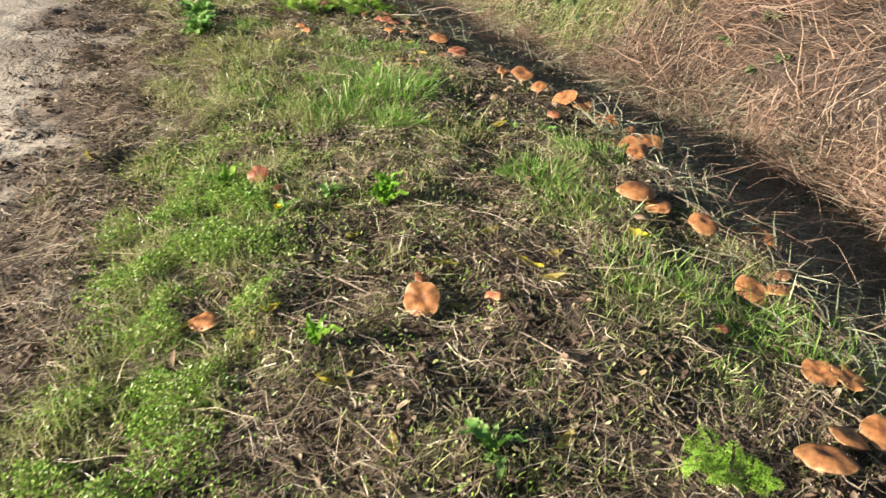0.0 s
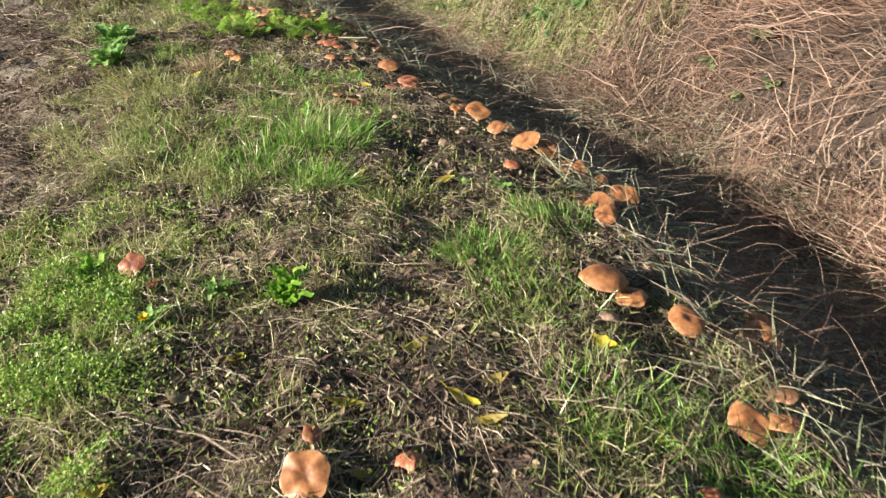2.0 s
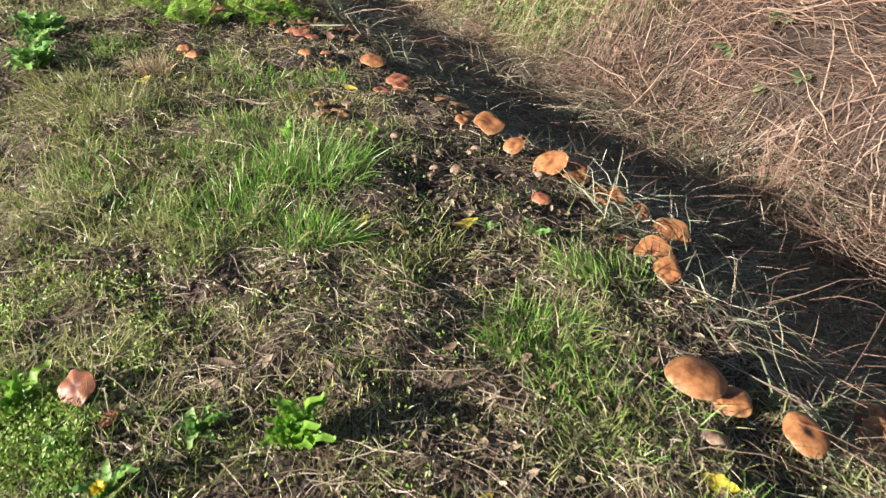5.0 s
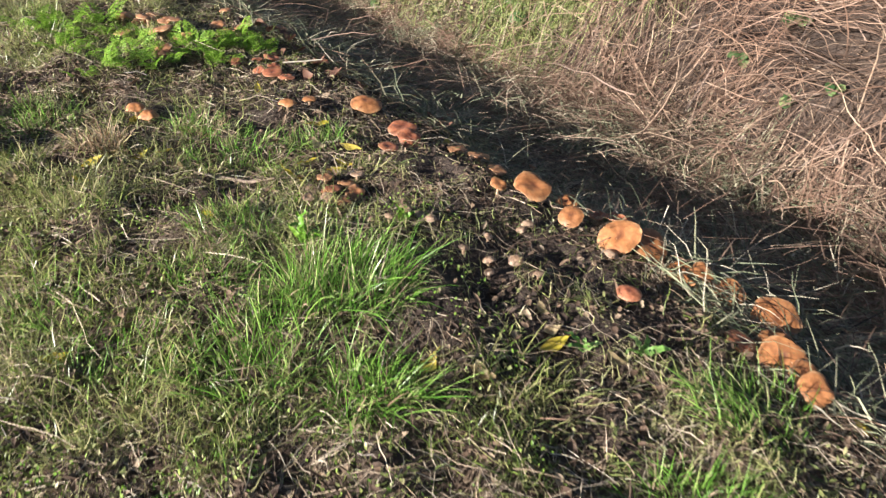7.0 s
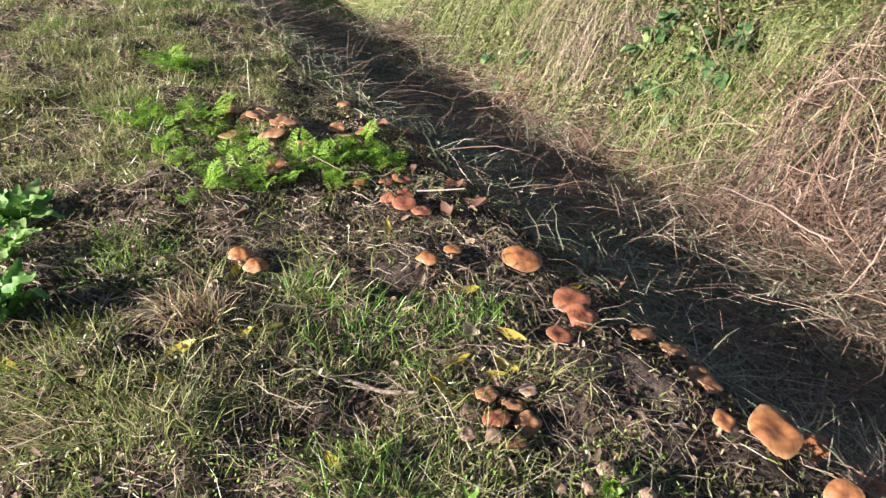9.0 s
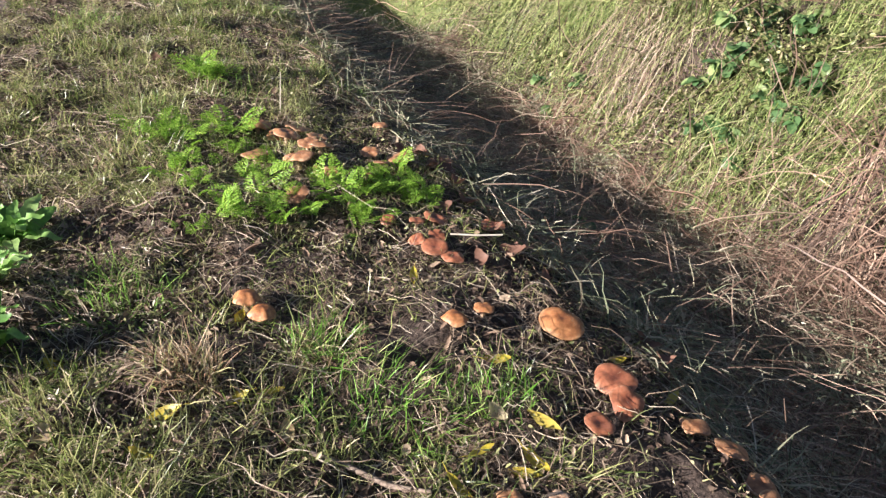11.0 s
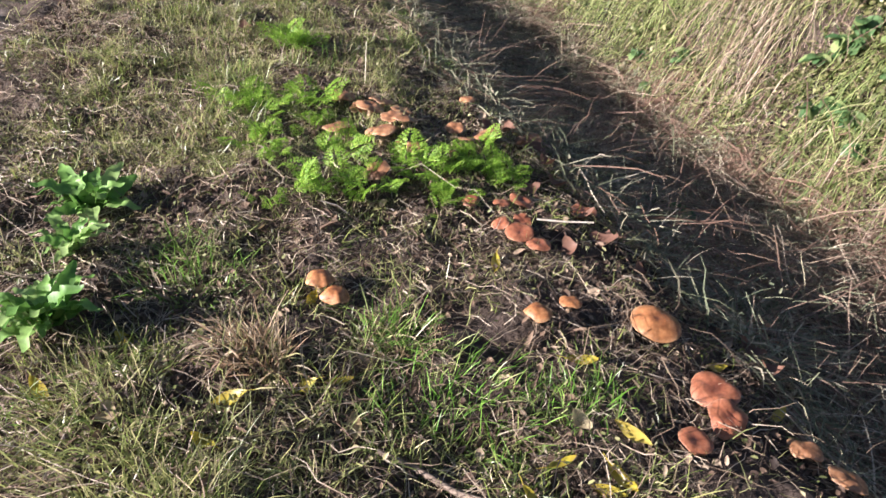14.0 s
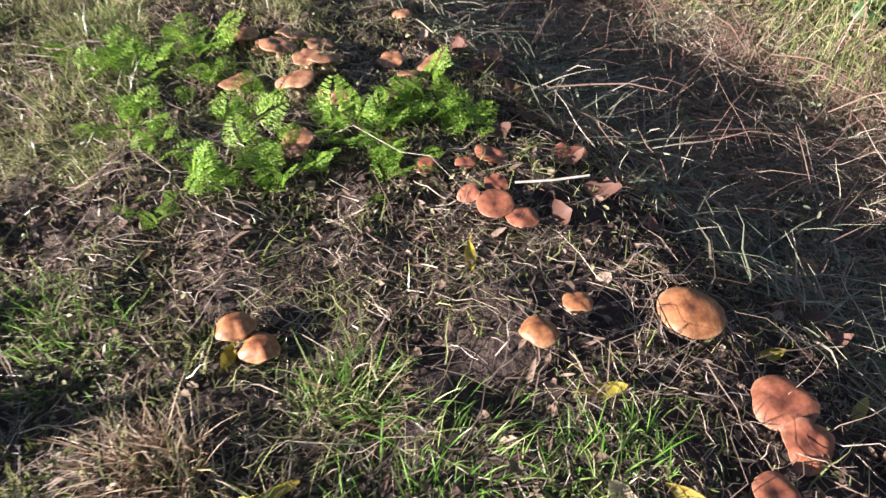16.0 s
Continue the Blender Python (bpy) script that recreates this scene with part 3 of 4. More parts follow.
stuff("long_stalks", ribbons(lie(x, y), random_way(n, 25, 85), rng.uniform(0.35, 0.9, n), rng.uniform(0.003, 0.006, n), rng.uniform(0.2, 0.8, n), 8, 0.03, 0.4, 0.004), M_STRAW, "long arching dry stalks over the ditch", "stalks")


# thinner growth beyond the stretch walked past
x, y = scatter(60000, -8.0, 8.0, -5.0, 14.0, lambda x, y: ((x < -2.7) | (x > 3.4) | (y < 0.9) | (y > 9.2)) * np.clip((np.abs(past_track(x, y) + 1.3) - 1.3) / 0.4, 0, 1) * np.clip(np.abs(across(x, y)[0]) / 1.2, 0.2, 1))
n = len(x)
stuff("rough_grass", ribbons(lie(x, y), random_way(n, 5, 60), rng.uniform(0.05, 0.2, n), rng.uniform(0.003, 0.008, n), rng.uniform(0.2, 0.9, n), 3, 0.002), M_GRASS, "rough grass beyond the bank and the track", "grass")


# ---- grass tufts ----
def grass_tuft(x, y, r, h, blades, mat, label, lean=0.0):
    blades = int(blades * 2.2)
    a, q = rng.uniform(0, 2 * np.pi, blades), rng.uniform(0, 1, blades) ** 0.6
    px, py = np.cos(a) * q * r * 0.85, np.sin(a) * q * r * 0.7
    z0 = ground_at(x, y)
    root = np.stack([px, py, height(x + px, y + py) - z0 - 0.004], 1)
    sway = rng.normal(0, 0.22, 2)
    out = unit(np.stack([np.cos(a) * q * 0.4 + lean + sway[0], np.sin(a) * q * 0.4 + sway[1], 0.75 + 0.5 * rng.uniform(0, 1, blades)], 1) + rng.normal(0, 0.34, (blades, 3)))
    h = h * rng.beta(2.2, 2.0, blades) * 1.35 + 0.02
    ob = new("grass_tuft")
    ob.location = (x, y, z0)
    dry = rng.uniform(0, 1, blades) < 0.12
    for name, pick, stuffing in (("blade_clump", ~dry, mat), ("dry_blade_clump", dry, M_STRAW)):
        k = int(pick.sum())
        part(name, quads_mesh(name, *ribbons(root[pick], out[pick], h[pick], rng.uniform(0.0016, 0.0042, k), rng.uniform(0.1, 0.9, k), 4), stuffing), ob)["kind"] = "stuff"
    return tagged(ob, label, "grass tuft", "grass tufts on the bank")


for x, y, r, h, n in [(-0.2, 3.92, 0.22, 0.2, 420), (-0.19, 3.54, 0.15, 0.17, 280), (-0.47, 3.68, 0.2, 0.15, 230)]:
    grass_tuft(x, y, r, h, n, M_TUFT, "large lush green grass tuft on the bank")
for x, y, r, h, n in [(0.42, 3.07, 0.18, 0.14, 380), (0.72, 3.33, 0.18, 0.14, 240), (-0.55, 4.0, 0.2, 0.12, 200), (-0.5, 4.25, 0.16, 0.1, 140), (-0.75, 3.75, 0.2, 0.1, 150), (-0.38, 3.85, 0.12, 0.12, 110), (-1.0, 3.93, 0.2, 0.1, 200), (-0.40, 4.82, 0.2, 0.1, 90), (-0.58, 4.78, 0.16, 0.1, 60), (-0.2, 4.86, 0.14, 0.1, 100), (-0.66, 5.0, 0.12, 0.13, 110), (0.85, 2.2, 0.3, 0.12, 320), (0.55, 2.8, 0.26, 0.1, 260), (0.7, 2.35, 0.24, 0.1, 240), (1.1, 2.05, 0.3, 0.13, 320), (-1.24, 5.16, 0.2, 0.1, 180), (-0.43, 4.92, 0.14, 0.08, 40)]:
    grass_tuft(x, y, r, h, n, M_TUFT, "small bright green grass tuft")
for x, y, r, h, n in [(0.15, 3.47, 0.2, 0.12, 150), (-1.3, 4.75, 0.2, 0.12, 130), (-1.0, 4.45, 0.22, 0.13, 160), (-1.25, 4.55, 0.2, 0.12, 140), (-0.75, 4.78, 0.14, 0.12, 110), (-0.35, 4.2, 0.2, 0.1, 120), (-1.5, 6.0, 0.22, 0.12, 140), (-1.7, 6.6, 0.25, 0.12, 150), (-1.35, 5.9, 0.16, 0.14, 90), (-0.05, 4.62, 0.14, 0.09, 80)]:
    grass_tuft(x, y, r, h, n, M_GRASS, "yellowing grass tuft among dead stems")
for x, y in zip(*scatter(90, -2.4, -0.2, 6.3, 9.3, lambda x, y: on_bank(x, y) * (np.hypot(x + 0.9, y - 6.0) > 0.75))):
    grass_tuft(float(x), float(y), rng.uniform(0.1, 0.2), rng.uniform(0.07, 0.13), rng.uniform(50, 110), (M_TUFT, M_GRASS, M_GRASS)[int(rng.integers(0, 3))], "short grass tuft on the far bank")
for x, y in zip(*scatter(60, -1.7, 0.9, 1.4, 5.4, lambda x, y: on_bank(x, y) * leafy_side(x, y) * (1 - soil_shade_patch(x, y)))):
    grass_tuft(float(x), float(y), rng.uniform(0.05, 0.1), rng.uniform(0.05, 0.1), rng.uniform(14, 34), (M_TUFT, M_GRASS, M_GRASS)[int(rng.integers(0, 3))], "thin straggling grass tuft among dead stems")
grass_tuft(-0.97, 4.87, 0.1, 0.12, 190, M_RUSSET, "withered russet grass tuft, flattened to one side", -0.35)
grass_tuft(-0.62, 5.02, 0.12, 0.1, 60, M_RUSSET, "withered russet grass tuft beside the soil patch")


# ---- mushrooms ----
def lathe(profile, around, wave, lobes, phase, tilt=0.0):
    """Rings of (radius, z), wavy at the rim."""
    a = np.linspace(0, 2 * np.pi, around, endpoint=False)
    rmax = max(p[0] for p in profile)
    notch = rng.normal(0, 0.25 * wave, around) * (rng.uniform(0, 1, around) < 0.35)
    v = []
    for r, z in profile:
        k = (r / rmax) ** 2
        f = 1 + k * wave * (0.6 * np.sin(lobes * a + phase) + 0.4 * np.sin((lobes + 2) * a + 2 * phase)) + k ** 3 * notch
        zz = z + k * rmax * wave * (0.9 * np.sin((lobes + 1) * a + 3 * phase) + 0.25 * np.sin((2 * lobes + 1) * a + phase))
        v.append(np.stack([np.cos(a) * r * f, np.sin(a) * r * f, zz], 1))
    v = np.concatenate(v)
    k = np.arange(around)
    q = [np.stack([i * around + k, i * around + (k + 1) % around, (i + 1) * around + (k + 1) % around, (i + 1) * around + k], 1) for i in range(len(profile) - 1)]
    return v, np.concatenate(q)


def mushroom(x, y, size, kind, lean, label, group, stem=0.06, bowl=0.3, tip=None):
    """Cap, gills and stem; bowl below 0 turns the rim up."""
    root = new("mushroom")
    stem *= 0.76
    z0 = ground_at(x, y)
    root.location = (x, y, z0)
    tagged(root, label, "mushroom", group)
    r, ph = size / 2, rng.uniform(0, 6.28)
    wave, lobes = rng.uniform(0.045, 0.11), int(rng.integers(2, 5))
    dip = rng.uniform(0.0, 0.16) if bowl < 0.42 else 0.0
    ends = np.concatenate([np.linspace(0.001, 0.8, 8), (0.88, 0.94, 0.98, 1.0)])
    dome = [(u, bowl * (1 - abs(u) ** 2.8) - dip * math.exp(-(u / 0.38) ** 2) + 0.012 * math.sin(9 * u + ph)) for u in ends]
    lip = [(1.0, -0.04), (0.97, -0.08), (0.92, -0.075)]
    under = [(u, bowl * (0.78 - u ** 2.8) - 0.06 * (1 - u) - 0.04 - dip * math.exp(-(u / 0.38) ** 2)) for u in (0.92, 0.7, 0.42, 0.16)]
    az = rng.uniform(0, 360) if lean is None else lean
    tip = rng.uniform(4, 22) if tip is None else tip
    top = Matrix.Translation((0, 0, stem)) @ pose(0, 0, 0, 0, 0, az) @ pose(0, 0, 0, 0, tip, 0) @ Matrix.Scale(r, 4)
    cap = part("cap", quads_mesh("cap", *lathe(dome + lip, 44, wave, lobes, ph), M_CAP[kind], True), root, m=top)
    gv, gq = lathe(under, 72, wave, lobes, ph)
    gv[:, 2] -= np.where(np.arange(len(gv)) % 2, 0.05, 0.0) * (np.hypot(gv[:, 0], gv[:, 1]) < 0.9)
    part("gill_disc", quads_mesh("gill_disc", gv, gq, M_GILL, False), cap)
    sr = max(0.0045, r * 0.17)
    rings = [(sr * 1.35, -0.015), (sr * 1.2, stem * 0.15), (sr, stem * 0.5), (sr * 0.95, stem * 0.85), (sr * 1.1, stem + r * min(0.5 * (bowl - dip), bowl - dip - 0.08))]
    part("stem", quads_mesh("stem", *lathe(rings, 12, 0.03, 3, ph), M_FLESH, True), root)
    return root


HONEY, RUSSET = "honey-brown wavy-capped mushroom", "russet curled mushroom"
# along the near bank
for x, y, s, b in [(0.78, 2.84, 0.158, 0.42), (0.86, 2.79, 0.104, 0.3), (1.01, 2.69, 0.122, 0.4), (1.05, 2.29, 0.126, 0.3), (1.13, 2.29, 0.088, 0.3), (-0.66, 1.99, 0.088, 0.25), (1.05, 1.85, 0.098, 0.1), (1.13, 1.84, 0.1, 0.12), (0.88, 1.5, 0.13, 0.35), (0.99, 1.59, 0.1, 0.2), (1.08, 1.61, 0.095, 0.15)]:
    mushroom(x, y, s, "honey", None, HONEY + " in the grass", "mushrooms on the near bank", 0.068, b)
for x, y, s, b in [(0.17, 2.08, 0.07, 0.45), (-0.05, 2.15, 0.05, 0.3), (-0.6, 2.78, 0.046, 0.2), (0.85, 2.05, 0.052, 0.4), (1.48, 2.33, 0.1, 0.2), (1.19, 2.54, 0.044, 0.3)]:
    mushroom(x, y, s, "red", None, RUSSET + " in the grass", "mushrooms on the near bank", 0.045, b)
mushroom(-0.05, 2.02, 0.106, "honey", -92, "flat honey-brown mushroom tilted over in the grass", "mushrooms on the near bank", 0.055, 0.14, 36)
mushroom(-0.69, 2.87, 0.084, "red", -110, "russet mushroom tilted over in low weeds", "mushrooms on the near bank", 0.09, 0.2, 30)
mushroom(0.76, 2.67, 0.066, "pale", None, "small yellowish mushroom under a larger cap", "mushrooms on the near bank", 0.035, 0.4)
mushroom(1.2, 2.43, 0.1, "tan", None, "dull brown mushroom in the shaded grass", "mushrooms on the near bank", 0.055, 0.3)
for x, y, s, b in [(1.29, 2.74, 0.13, 0.2), (1.33, 2.84, 0.115, 0.12)]:
    mushroom(x, y, s, "honey", -100, "ragged honey-brown mushroom leaning over grass blades", "mushrooms on the near bank", 0.09, b, 24)
# the long row at the ditch's edge
for x, y, s, b in [(0.51, 4.38, 0.134, 0.25), (0.58, 4.19, 0.084, 0.35), (0.66, 4.4, 0.084, 0.35), (0.71, 4.08, 0.142, 0.2), (0.81, 4.05, 0.131, 0.18), (0.88, 3.94, 0.114, 0.3), (0.95, 3.93, 0.078, 0.3), (1.01, 3.87, 0.121, 0.2), (1.1, 3.73, 0.15, 0.25), (0.93, 3.5, 0.126, 0.25), (0.92, 3.36, 0.091, 0.3), (0.4, 4.43, 0.06, 0.3), (1.0, 3.6, 0.1, 0.25), (0.95, 3.43, 0.086, 0.3)]:
    mushroom(x, y, s, "honey", rng.uniform(-160, -60), HONEY + " in a row at the ditch edge", "row of mushrooms at the ditch edge", rng.uniform(0.05, 0.085), b * 0.75, rng.uniform(8, 34))
for x, y, s, b in [(0.84, 4.3, 0.085, 0.1), (0.71, 4.24, 0.07, -0.2), (0.89, 3.61, 0.105, 0.3), (1.0, 3.64, 0.092, 0.2), (0.61, 3.8, 0.072, 0.4), (0.77, 4.22, 0.07, -0.2), (0.96, 3.53, 0.085, 0.1)]:
    mushroom(x, y, s, "red", None, RUSSET + " in a row at the ditch edge", "row of mushrooms at the ditch edge", rng.uniform(0.035, 0.06), b)
for x, y, s in [(0.66, 4.02, 0.055), (0.43, 4.19, 0.047), (0.4, 4.17, 0.036), (0.24, 4.01, 0.043), (0.32, 3.99, 0.05), (0.17, 4.05, 0.035), (0.03, 4.27, 0.045), (0.07, 4.23, 0.04), (0.1, 4.2, 0.041), (-0.09, 4.23, 0.035), (-0.03, 4.22, 0.032), (0.22, 3.94, 0.032), (0.36, 3.9, 0.034), (0.27, 4.12, 0.03)]:
    mushroom(x, y, s, "pale", None, "small pale dried mushroom on bare soil", "pale mushrooms on bare soil", 0.028, 0.55)
# the tight cluster and the caps behind it
for x, y, s in [(-0.2, 4.53, 0.062), (-0.25, 4.48, 0.052), (-0.19, 4.45, 0.072), (-0.13, 4.51, 0.063), (-0.11, 4.44, 0.066), (-0.16, 4.37, 0.057), (-0.27, 4.4, 0.042), (-0.21, 4.38, 0.044), (-0.09, 4.54, 0.046)]:
    mushroom(x, y, s, "pale" if s < 0.055 else "tan" if s < 0.068 else "red", None, "dried tan mushroom in a tight cluster", "tight cluster of mushrooms", rng.uniform(0.03, 0.055), rng.uniform(0.15, 0.4))
for x, y, s in [(0.37, 4.88, 0.08), (0.44, 4.8, 0.092), (0.78, 5.08, 0.084), (0.48, 4.69, 0.082), (0.46, 4.61, 0.072), (0.49, 5.53, 0.082), (0.53, 5.44, 0.07), (1.0, 5.41, 0.09)]:
    mushroom(x, y, s, "tan", None, "dull tan mushroom in the shade of the slope", "row of mushrooms at the ditch edge", 0.06, 0.22)
# round the soil patch
for x, y, s, k, b in [(-0.295, 5.115, 0.078, "honey", 0.5), (-0.2, 5.21, 0.064, "honey", 0.35), (0.04, 5.2, 0.132, "honey", 0.4), (0.155, 4.985, 0.12, "red", 0.25), (0.07, 4.805, 0.08, "red", 0.2), (-0.88, 5.155, 0.079, "honey", 0.55), (-0.83, 5.115, 0.077, "honey", 0.55)]:
    mushroom(x, y, s, k, None, "smooth orange-brown mushroom beside bare soil", "mushrooms round the soil patch", 0.048, b, tip=rng.uniform(3, 12))
mushroom(0.17, 4.9, 0.1, "red", -70, "orange-brown mushroom drooping under a russet cap", "mushrooms round the soil patch", 0.024, 0.25, 26)
# among the ferny leaves
for x, y, s in [(-1.07, 6.35, 0.11), (-0.93, 6.22, 0.11), (-0.9, 6.33, 0.11), (-1.02, 6.04, 0.105), (-0.85, 6.02, 0.126), (-0.81, 6.26, 0.09), (-0.75, 5.97, 0.088), (-0.78, 6.1, 0.094), (-0.83, 6.11, 0.085), (-0.72, 5.9, 0.055), (-0.59, 6.17, 0.078), (-0.54, 6.1, 0.068), (-0.47, 6.17, 0.104), (-0.56, 6.56, 0.072), (-0.36, 6.44, 0.1), (-0.27, 6.34, 0.077), (-0.59, 5.97, 0.048), (-0.82, 5.71, 0.092), (-0.98, 6.27, 0.08)]:
    mushroom(x, y, s, "tan", None, "tan mushroom with a cracked cap among ferny leaves", "mushrooms among the ferny leaves", rng.uniform(0.05, 0.08), rng.uniform(0.1, 0.35))
for x, y, s, b in [(-0.34, 5.52, 0.092, 0.15), (-0.28, 5.48, 0.08, 0.2), (-0.33, 5.6, 0.058, 0.1), (-0.4, 5.56, 0.057, 0.2), (-0.33, 5.72, 0.085, 0.15), (-0.4, 5.67, 0.057, 0.2), (-0.11, 5.79, 0.092, 0.1), (-0.5, 5.67, 0.056, 0.3), (-0.59, 5.77, 0.038, 0.3)]:
    mushroom(x, y, s, "red", None, RUSSET + " in a clump beside a bleached stalk", "russet clump of mushrooms", rng.uniform(0.035, 0.055), b)


# ---- ferny-leaved plants ----
def ferny_leaf(length):
    pieces = []
    mid = np.linspace(0, 1, 9)
    spine = np.stack([mid * length, 0 * mid, 0.25 * length * np.sin(mid * 2.2)], 1)
    for i in range(2, 9):
        reach = length * 0.55 * (1 - (i - 2) / 7.5)
        for side in (-1, 1):
            k = 8
            u = np.linspace(0.15, 1, k)
            way = unit(np.array([0.55, side * 0.8, -0.12]))
            base = spine[i] + way * reach * u[:, None]
            for turn in (-1, 1):
                w = unit(way + np.array([0.5, -side * 0.4, 0.1]) * turn + rng.normal(0, 0.15, (k, 3)))
                pieces.append(leaflets(base, w, rng.normal(0, 0.35, (k, 3)) + [0, 0, 1], reach * 0.23 * (1.15 - 0.6 * u) + 0.003, reach * 0.05 * (1.15 - 0.5 * u) + 0.0013))
    pieces.append(ribbons(np.zeros((1, 3)), unit(np.array([[1.0, 0, 0.5]])), length, 0.003, 0.3, 6))
    return quads_mesh("leaf", *joined(pieces), M_PARSLEY)


FERNY = [ferny_leaf(s) for s in (0.07, 0.085, 0.1, 0.12)]


def ferny_plant(x, y, leaves, size):
    root = new("ferny_plant")
    root.location = (x, y, ground_at(x, y))
    tagged(root, "bright green ferny-leaved plant spreading low over the bank", "plant", "ferny plants")
    leaves = int(leaves * 1.6)
    for i in range(leaves):
        m = pose(rng.normal(0, 0.035), rng.normal(0, 0.035), rng.uniform(0.005, 0.045), rng.normal(0, 14), rng.uniform(-36, 2), 360 * i / leaves + rng.uniform(-25, 25)) @ Matrix.Scale(size * rng.uniform(0.8, 1.2), 4)
        part("leaf", FERNY[int(rng.integers(0, 4))], root, m=m)


for x, y, n, s in [(-1.39, 6.78, 12, 1.1), (-1.43, 6.15, 8, 0.9), (-1.32, 6.13, 8, 0.9), (-1.2, 6.22, 9, 1.0), (-1.23, 5.8, 8, 0.85), (-1.15, 5.7, 5, 0.6), (-0.98, 5.88, 8, 0.85), (-0.99, 5.6, 8, 0.8), (-0.91, 5.61, 7, 0.75), (-0.7, 5.8, 9, 0.95), (-0.82, 5.67, 7, 0.75), (-0.6, 5.68, 10, 0.8), (-0.54, 5.96, 8, 0.9), (-0.39, 5.87, 8, 0.9), (-0.48, 6.04, 7, 0.85), (-1.1, 5.49, 5, 0.5), (-1.1, 6.06, 6, 0.8), (-0.6, 5.86, 6, 0.8), (0.6, 1.46, 10, 0.6), (0.68, 1.44, 8, 0.55)]:
    ferny_plant(x, y, n, s)


# ---- broad-leaved rosettes ----
def broad_leaf(length, width, toothed, mat):
    k = 11
    s = np.linspace(0, 1, k)
    half = width * np.sin(np.pi * np.clip(s, 0.02, 0.98) ** 0.75) ** 0.8 + 0.004
    half *= 1 + toothed * np.where(np.arange(k) % 2, 0.35, -0.3)
    z = 0.32 * length * np.sin(s * 2.3) + 0.01 * np.sin(s * 19)
    rows = np.stack([np.stack([s * length, -half, z + half * 0.35], 1), np.stack([s * length, 0 * s, z], 1), np.stack([s * length, half, z + half * 0.35], 1)], 1)
    i = np.arange(k - 1)[:, None] * 3 + np.array([[0, 1]])
    q = np.stack([i, i + 1, i + 4, i + 3], -1).reshape(-1, 4)
    return quads_mesh("leaf", rows.reshape(-1, 3), q, mat, True)


BROAD = {"wide": [broad_leaf(l, 0.024, 0.25, M_BROAD) for l in (0.15, 0.18, 0.2)], "narrow": [broad_leaf(l, 0.011, 0.1, M_ROSETTE) for l in (0.11, 0.13, 0.15)]}


def rosette(x, y, kind, leaves, size, label):
    root = new("leaf_rosette")
    root.location = (x, y, ground_at(x, y))
    tagged(root, label, "plant", "leaf rosettes")
    for i in range(leaves):
        m = pose(0, 0, 0.004, rng.normal(0, 18), rng.uniform(*((-44, 2) if kind == "wide" else (-72, -22))), 137.5 * i + rng.uniform(-15, 15)) @ Matrix.Scale(size * rng.uniform(0.7, 1.15), 4)
        part("leaf", BROAD[kind][int(rng.integers(0, 3))], root, m=m)
    return root


for x, y, k, n, s in [(-1.62, 5.38, "wide", 26, 0.8), (-1.56, 5.17, "wide", 18, 0.65), (-1.47, 4.88, "wide", 36, 0.78), (-0.55, 2.6, "wide", 12, 0.42), (-0.4, 2.74, "wide", 10, 0.42), (-0.68, 2.72, "wide", 8, 0.38), (-0.83, 2.86, "narrow", 9, 0.8), (0.12, 1.5, "wide", 8, 0.5), (0.52, 3.55, "wide", 5, 0.35), (0.38, 3.6, "wide", 6, 0.3), (-0.33, 1.85, "narrow", 8, 0.8), (0.0, 4.2, "narrow", 6, 0.5), (-0.3, 4.13, "narrow", 7, 0.7)]:
    rosette(x, y, k, n, s, "green broad-leaved weed rosette flat on the bank")
rosette(-0.19, 2.69, "narrow", 44, 0.85, "dense dark green rosette of narrow upright leaves")
flower = new("dandelion_flower")
flower.location = (-0.56, 2.58, ground_at(-0.56, 2.58))
tagged(flower, "yellow dandelion flower on a short stalk", "flower")
n = 60
a = rng.uniform(0, 6.28, n)
part("petals", quads_mesh("petals", *leaflets(np.zeros((n, 3)) + [0, 0, 0.05], np.stack([np.cos(a), np.sin(a), rng.uniform(0.1, 0.9, n)], 1), np.tile([0, 0, 1.0], (n, 1)), 0.018, 0.005), M_PETAL), flower)
part("stalk", quads_mesh("stalk", *lathe([(0.003, -0.005), (0.0025, 0.05)], 8, 0, 3, 0), M_WEED, True), flower)


# ---- fallen leaves ----
def fallen_leaf_mesh(length, width, curl, mat, lobed=0.0):
    k = 9
    s = np.linspace(0, 1, k)
    half = width * np.sin(np.pi * np.clip(s, 0.015, 0.985)) ** 0.75 * (1 + lobed * np.sin(s * 16))
    z = curl * length * (s - 0.5) ** 2 * 2
    rows = np.stack([np.stack([(s - 0.5) * length, -half, z + half * 0.5], 1), np.stack([(s - 0.5) * length, 0.08 * width * np.sin(s * 5), z], 1), np.stack([(s - 0.5) * length, half, z + half * 0.25 + 0.004 * np.sin(s * 9)], 1)], 1)
    i = np.arange(k - 1)[:, None] * 3 + np.array([[0, 1]])
    v, q = rows.reshape(-1, 3), np.stack([i, i + 1, i + 4, i + 3], -1).reshape(-1, 4)
    tail = ribbons(np.array([[-0.5 * length, 0, z[0]]]), unit(np.array([[-1.0, 0.25, 0.3]])), 0.35 * length, 0.0022, 0.2, 3)
    return quads_mesh("fallen_leaf", *joined([(v, q), tail]), mat, True)


